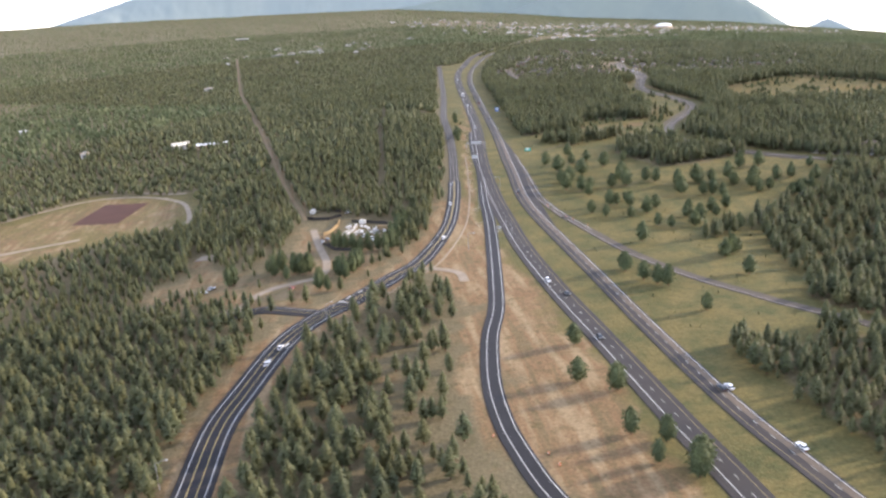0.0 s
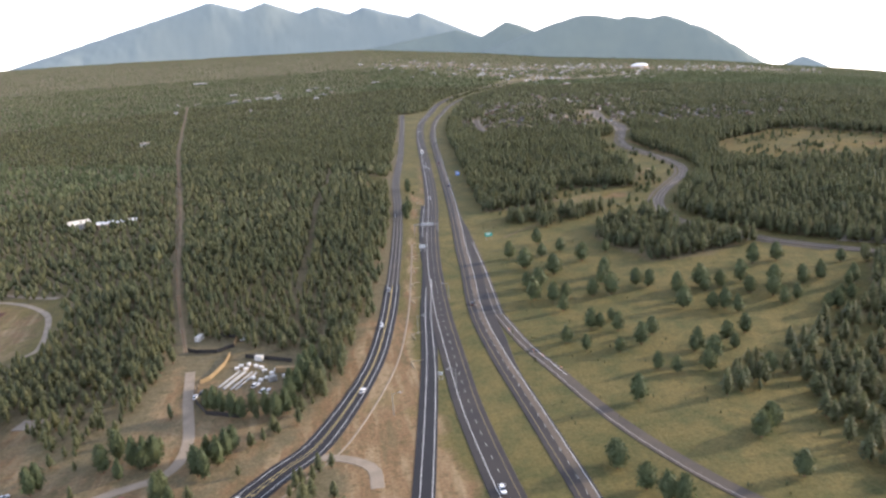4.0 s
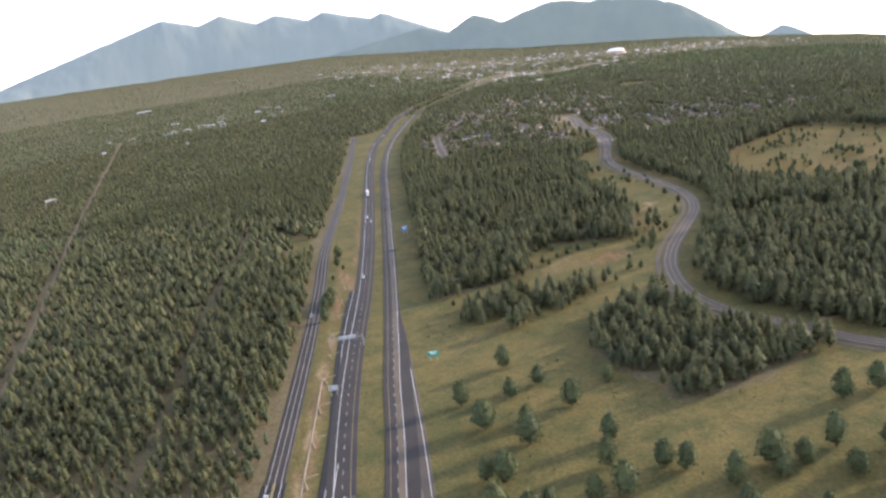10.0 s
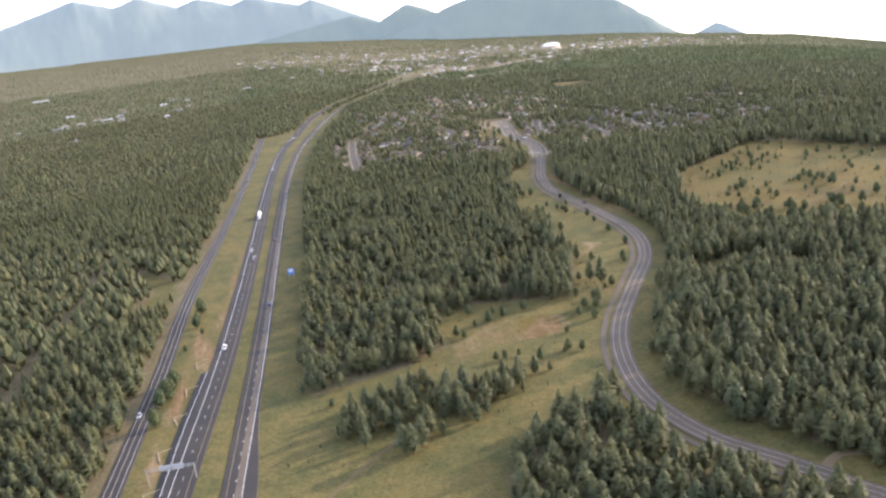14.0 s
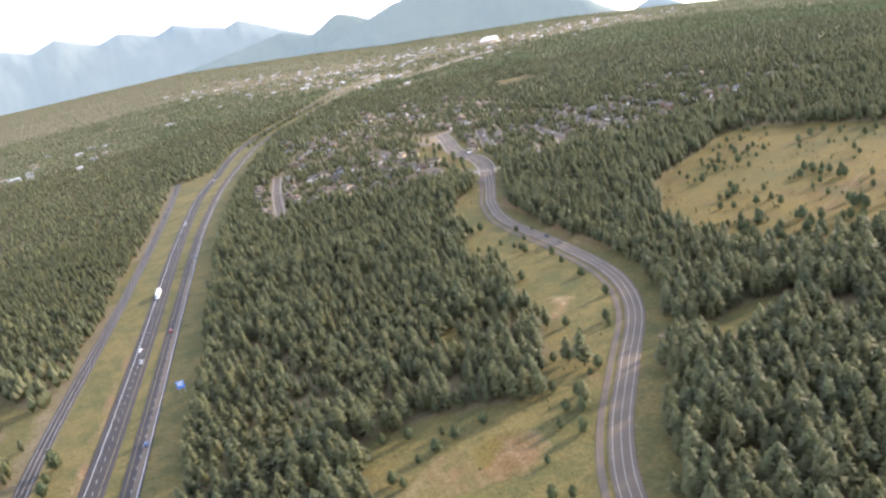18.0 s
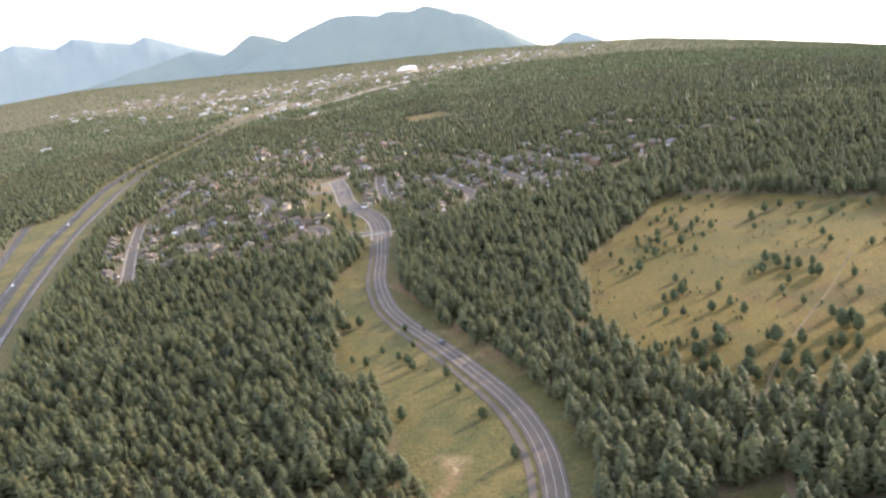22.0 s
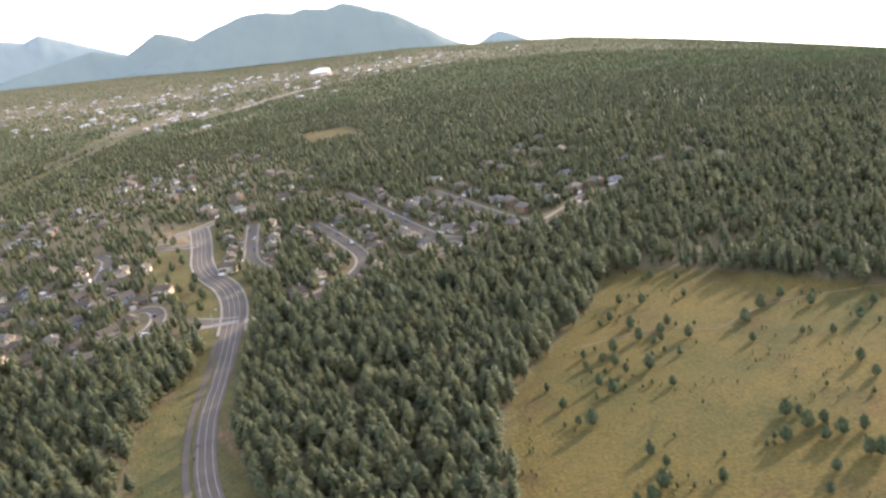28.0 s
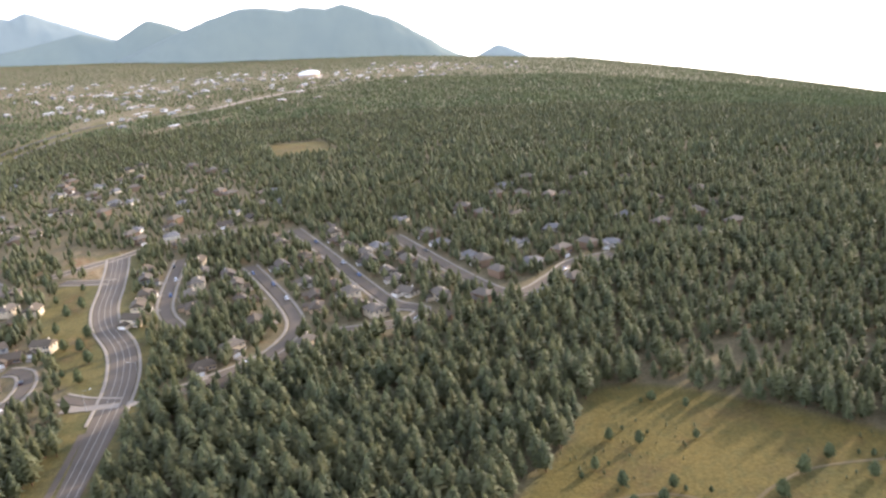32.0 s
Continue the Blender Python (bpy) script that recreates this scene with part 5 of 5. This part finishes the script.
def lorry(label):
    ob = thing("lorry", Matrix.Identity(4), label, "truck")
    part("trailer", box(bmesh.new(), -10.5, -1.28, 1.1, 3.2, 1.28, 4.0, .05), PALE[0], ob, "white box trailer")
    bm = bmesh.new()
    box(bm, 3.9, -1.2, .6, 6.2, 1.2, 3.5, .15)
    box(bm, 6.1, -1.05, .6, 7.6, 1.05, 1.9, .15)
    cab = part("cab", bm, PAINTS["white"], ob)
    part("windscreen", box(bmesh.new(), 6.2, -1.0, 2.1, 6.26, 1.0, 3.1), GLASS, cab)
    part("chassis", box(bmesh.new(), -10.3, -.5, .75, 6.8, .5, 1.1), STEEL, ob)
    for x in (-9.4, -8.2, 3.2, 4.4, 6.8):
        for y in (-1.1, 1.1):
            part("wheel", rod(bmesh.new(), (x, y - .16, .52), (x, y + .16, .52), .52, n=12), RUBBER, ob, "black tyre")
    return ob


def on_road(line, y, off, back):
    """A pose on a road: at plan height y, off to its right; back: facing down the line."""
    i = int(np.argmin(np.abs(line[:, 1] - y)))
    q = offset_line(line, off)
    t = line[min(i + 1, len(line) - 1)] - line[i - 1]
    x, yy = q[i]
    return place(x, yy, math.degrees(math.atan2(t[1], t[0])) + (180 if back else 0), 0.31 * K)


KINDS = {("car", c): car(PAINTS[c], c + " saloon car on asphalt") for c in ("white", "black", "silver", "red", "blue")}
KINDS["pickup", "white"] = pickup(PAINTS["white"], "white pickup truck on asphalt")
KINDS["pickup", "black"] = pickup(PAINTS["black"], "black pickup truck on asphalt")
moved = set()


def park(kind_, colour, m):
    ob = KINDS[kind_, colour]
    if (kind_, colour) in moved:
        copy_thing(ob, m)
    else:
        ob.matrix_world = m
        moved.add((kind_, colour))


for l, y, off, back, kd, c in ((road_c, 423, -1.9, True, "pickup", "white"), (road_c, 398, 2.0, True, "car", "black"), (road_c, 342, -1.9, True, "car", "black"), (road_d, 277, 2.0, False, "pickup", "black"), (road_d, 281, 5.2, False, "car", "white"), (road_d, 234, 4.6, False, "car", "white"),
                               (road_a, 531, 2.2, False, "car", "white"), (road_a, 616, -2.2, True, "car", "white"), (road_a, 684, -2.0, True, "car", "silver"), (road_a, 347, 1.0, False, "car", "white"), (road_a, 366, 1.0, False, "car", "white"), (road_c, 1194, -1.9, True, "car", "white"),
                               (road_c, 1169, 1.9, True, "car", "silver"), (road_c, 974, -1.9, True, "pickup", "white"), (road_d, 1038, 1.9, False, "car", "blue"), (road_d, 1215, -1.7, False, "car", "red"), (road_e, 1152, 2.0, False, "car", "black"), (road_d, 640, -1.8, False, "car", "black"), (road_d, 1420, 1.9, False, "car", "silver"),
                               (road_c, 1600, -1.9, True, "car", "white"), (road_c, 1850, 1.9, True, "car", "white"), (road_a, 905, -2.1, True, "car", "silver")):
    park(kd, c, on_road(l, y, off, back))
for x, y, a, kd, c in ((-6, 551, 55, "pickup", "white"), (-1, 543, 35, "pickup", "white"), (-32, 549, 70, "pickup", "black"), (-103, 464, 30, "car", "white"), (-99, 470, 45, "car", "silver"), (-35, 545, 80, "car", "white"), (-18, 620, 20, "car", "white"), (426, 690, 20, "pickup", "white"), (433, 680, 40, "car", "white"), (445, 672, 40, "car", "white"), (-50, 452, 70, "car", "red")):
    park(kd, c, place(x, y, a, 0.1))
sg = random.Random(8)
for l in STREETS[:8]:
    q = smooth_line(l)
    for k in range(3, len(q) - 3, 5):
        if sg.random() < .5:
            t, s = q[k + 1] - q[k], sg.choice((-1, 1))
            p = offset_line(q, 2.6 * s)[k]
            park("car", sg.choice(("white", "black", "silver", "blue")), place(p[0], p[1], math.degrees(math.atan2(t[1], t[0])), 0.27 * K))
lorry("white articulated lorry on the highway").matrix_world = on_road(road_c, 1319, -1.9, True)

# ---- things: signs, lamps, poles ----
GREEN = material("green_sign_sheet", (0.0, 0.24, 0.17), 0.45, vary=0.08)
BLUE = material("blue_sign_sheet", (0.05, 0.15, 0.42), 0.45, vary=0.08)
SIGN_BACK = material("bare_sign_metal", (0.5, 0.5, 0.5), 0.5, metal=0.4, vary=0.1)


def panel_sign(name, w, h, base, face, label, bars):
    """A roadside panel on two posts; its face looks along -y."""
    ob = thing(name, Matrix.Identity(4), label, "sign")
    for x in (-w * .32, w * .32):
        part("post", box(bmesh.new(), x - .12, -.05, -.5, x + .12, .2, base + h * .9), STEEL, ob)
    p = part("panel", box(bmesh.new(), -w / 2, -.14, base, w / 2, -.05, base + h, .02), face, ob)
    part("panel_back", box(bmesh.new(), -w / 2, -.05, base, w / 2, -.02, base + h), SIGN_BACK, p, "bare metal back")
    for k in range(bars):
        z = base + h * (0.72 - 0.3 * k)
        part("lettering", box(bmesh.new(), -w * (.38 - .06 * k), -.17, z, w * (.36 - .1 * k), -.14, z + h * .14), TRIM, p, "white bar of unreadable writing")
    return ob


panel_sign("guide_sign", 5.4, 3.0, 2.2, GREEN, "large green highway guide sign on two steel posts", 2).matrix_world = place(160, 790, -12)
panel_sign("service_sign", 4.2, 4.0, 2.4, BLUE, "blue highway service sign on two steel posts", 2).matrix_world = place(182, 1095, -12)
panel_sign("guide_sign", 4.5, 2.6, 3.2, GREEN, "highway sign turned away showing its bare metal back", 1).matrix_world = place(104, 770, 168)
panel_sign("exit_sign", 2.2, 1.6, 2.4, GREEN, "small exit sign in the gore on two posts", 1).matrix_world = place(86, 533, 160)
gantry = thing("sign_gantry", place(115, 834, -8), "steel sign gantry over the highway lanes with grey panels", "gantry")
for x in (-9.4, 8.6):
    part("post", rod(bmesh.new(), (x, 0, -.5), (x, 0, 6.6), .2, .16, 8), STEEL, gantry)
for z in (5.6, 6.4):
    part("beam", rod(bmesh.new(), (-9.4, 0, z), (8.6, 0, z), .1, n=6), STEEL, gantry)
for k in range(9):
    part("brace", rod(bmesh.new(), (-9.4 + k * 2, 0, 5.6), (-8.4 + k * 2, 0, 6.4), .06, n=5), STEEL, gantry)
for x in (-4.4, 0.4):
    part("panel", box(bmesh.new(), x, .2, 5.0, x + 4.4, .32, 7.0, .03), SIGN_BACK, gantry, "grey back of a sign panel")


def street_lamp(label):
    ob = thing("street_lamp", Matrix.Identity(4), label, "street lamp", "street lamps")
    part("pole", rod(bmesh.new(), (0, 0, -.3), (0, 0, 9.5), .14, .08, 8), STEEL, ob)
    part("arm", rod(bmesh.new(), (0, 0, 9.4), (3.2, 0, 9.9), .06, n=6), STEEL, ob)
    h = part("lamp_head", box(bmesh.new(), 3.0, -.2, 9.75, 3.8, .2, 9.98, .05), SIGN_BACK, ob)
    part("lens", box(bmesh.new(), 3.1, -.15, 9.7, 3.7, .15, 9.75), LAMP, h)
    return ob


l0 = street_lamp("grey steel street lamp with a single arm")
l0.matrix_world = place(-82, 252, 10)
for x, y, a in ((82, 600, 0), (60, 500, 0), (92, 520, 180), (-28, 392, 40), (508, 1432, 180), (481, 1412, 0), (108, 655, 180)):
    copy_thing(l0, place(x, y, a))


def utility_pole(label):
    ob = thing("utility_pole", Matrix.Identity(4), label, "pole", "utility poles")
    part("pole", rod(bmesh.new(), (0, 0, -.5), (0, 0, 13.5), .19, .12, 8), BARK, ob)
    for z in (12.6, 11.4):
        part("crossarm", box(bmesh.new(), -1.5, -.07, z, 1.5, .07, z + .16), BARK, ob)
        for x in (-1.3, -.5, .5, 1.3):
            part("insulator", rod(bmesh.new(), (x, 0, z + .16), (x, 0, z + .36), .05, n=6), SIGN_BACK, ob)
    return ob


u0 = utility_pole("brown timber utility pole with two crossarms")
spots = smooth_line(CUTS[0], 62.0)[:13]
u0.matrix_world = place(*spots[0], 10)
for p in spots[1:]:
    copy_thing(u0, place(p[0], p[1], 10))
for p, q in zip(spots[:-1], spots[1:]):
    a, b = Vector((K * p[0], K * p[1], K * float(land(*p)) + 12.9)), Vector((K * q[0], K * q[1], K * float(land(*q)) + 12.9))
    for s in (-1.3, 1.3):
        n, bm = 8, bmesh.new()
        pts = [a.lerp(b, k / n) + Vector((s, 0, -1.4 * 4 * (k / n) * (1 - k / n))) for k in range(n + 1)]
        for c, d in zip(pts[:-1], pts[1:]):
            rod(bm, c, d, 0.025, n=3)
        me = bpy.data.meshes.new("power_cable")
        bm.to_mesh(me), bm.free()
        me.materials.append(RUBBER)
        tagged(new("power_cable", me), "thin black overhead power cable", "cable", "power cables")

# erosion wattles: straw rolls pegged in short angles on the bare strip
STRAW = material("straw", (0.36, 0.3, 0.2), 0.95, vary=0.2, scale=1.0)
w0 = thing("straw_wattle", place(84, 662, 0), "pale straw erosion roll laid in an angle on bare soil", "wattle", "straw wattles")
part("roll", rod(bmesh.new(), (0, 0, .18), (1.2, -9, .18), .2, n=6), STRAW, w0)
part("roll", rod(bmesh.new(), (0, 0, .18), (6, 1.2, .18), .2, n=6), STRAW, w0)
for x, y in ((87, 694), (91, 728), (95, 762), (99, 795), (103, 828), (106, 862), (111, 895), (115, 928), (119, 962), (78, 600), (74, 560)):
    copy_thing(w0, place(x, y, tg.uniform(-6, 6)))
# barrels along the works
BARREL = material("orange_barrel", (0.6, 0.16, 0.03), 0.6, vary=0.1)
b0 = thing("traffic_barrel", place(139, 556), "orange and white traffic barrel on the shoulder", "barrel", "traffic barrels")
part("drum", rod(bmesh.new(), (0, 0, .1), (0, 0, 1.0), .3, .25, 10), BARREL, b0)
for z in (.4, .7):
    part("band", rod(bmesh.new(), (0, 0, z), (0, 0, z + .12), .3, n=10), TRIM, b0, "white reflective band")
part("base", rod(bmesh.new(), (0, 0, 0), (0, 0, .1), .42, n=10), RUBBER, b0)
for x, y in ((147, 530), (133, 590), (53, 246), (55, 238), (36, 262), (142, 548)):
    copy_thing(b0, place(x, y))
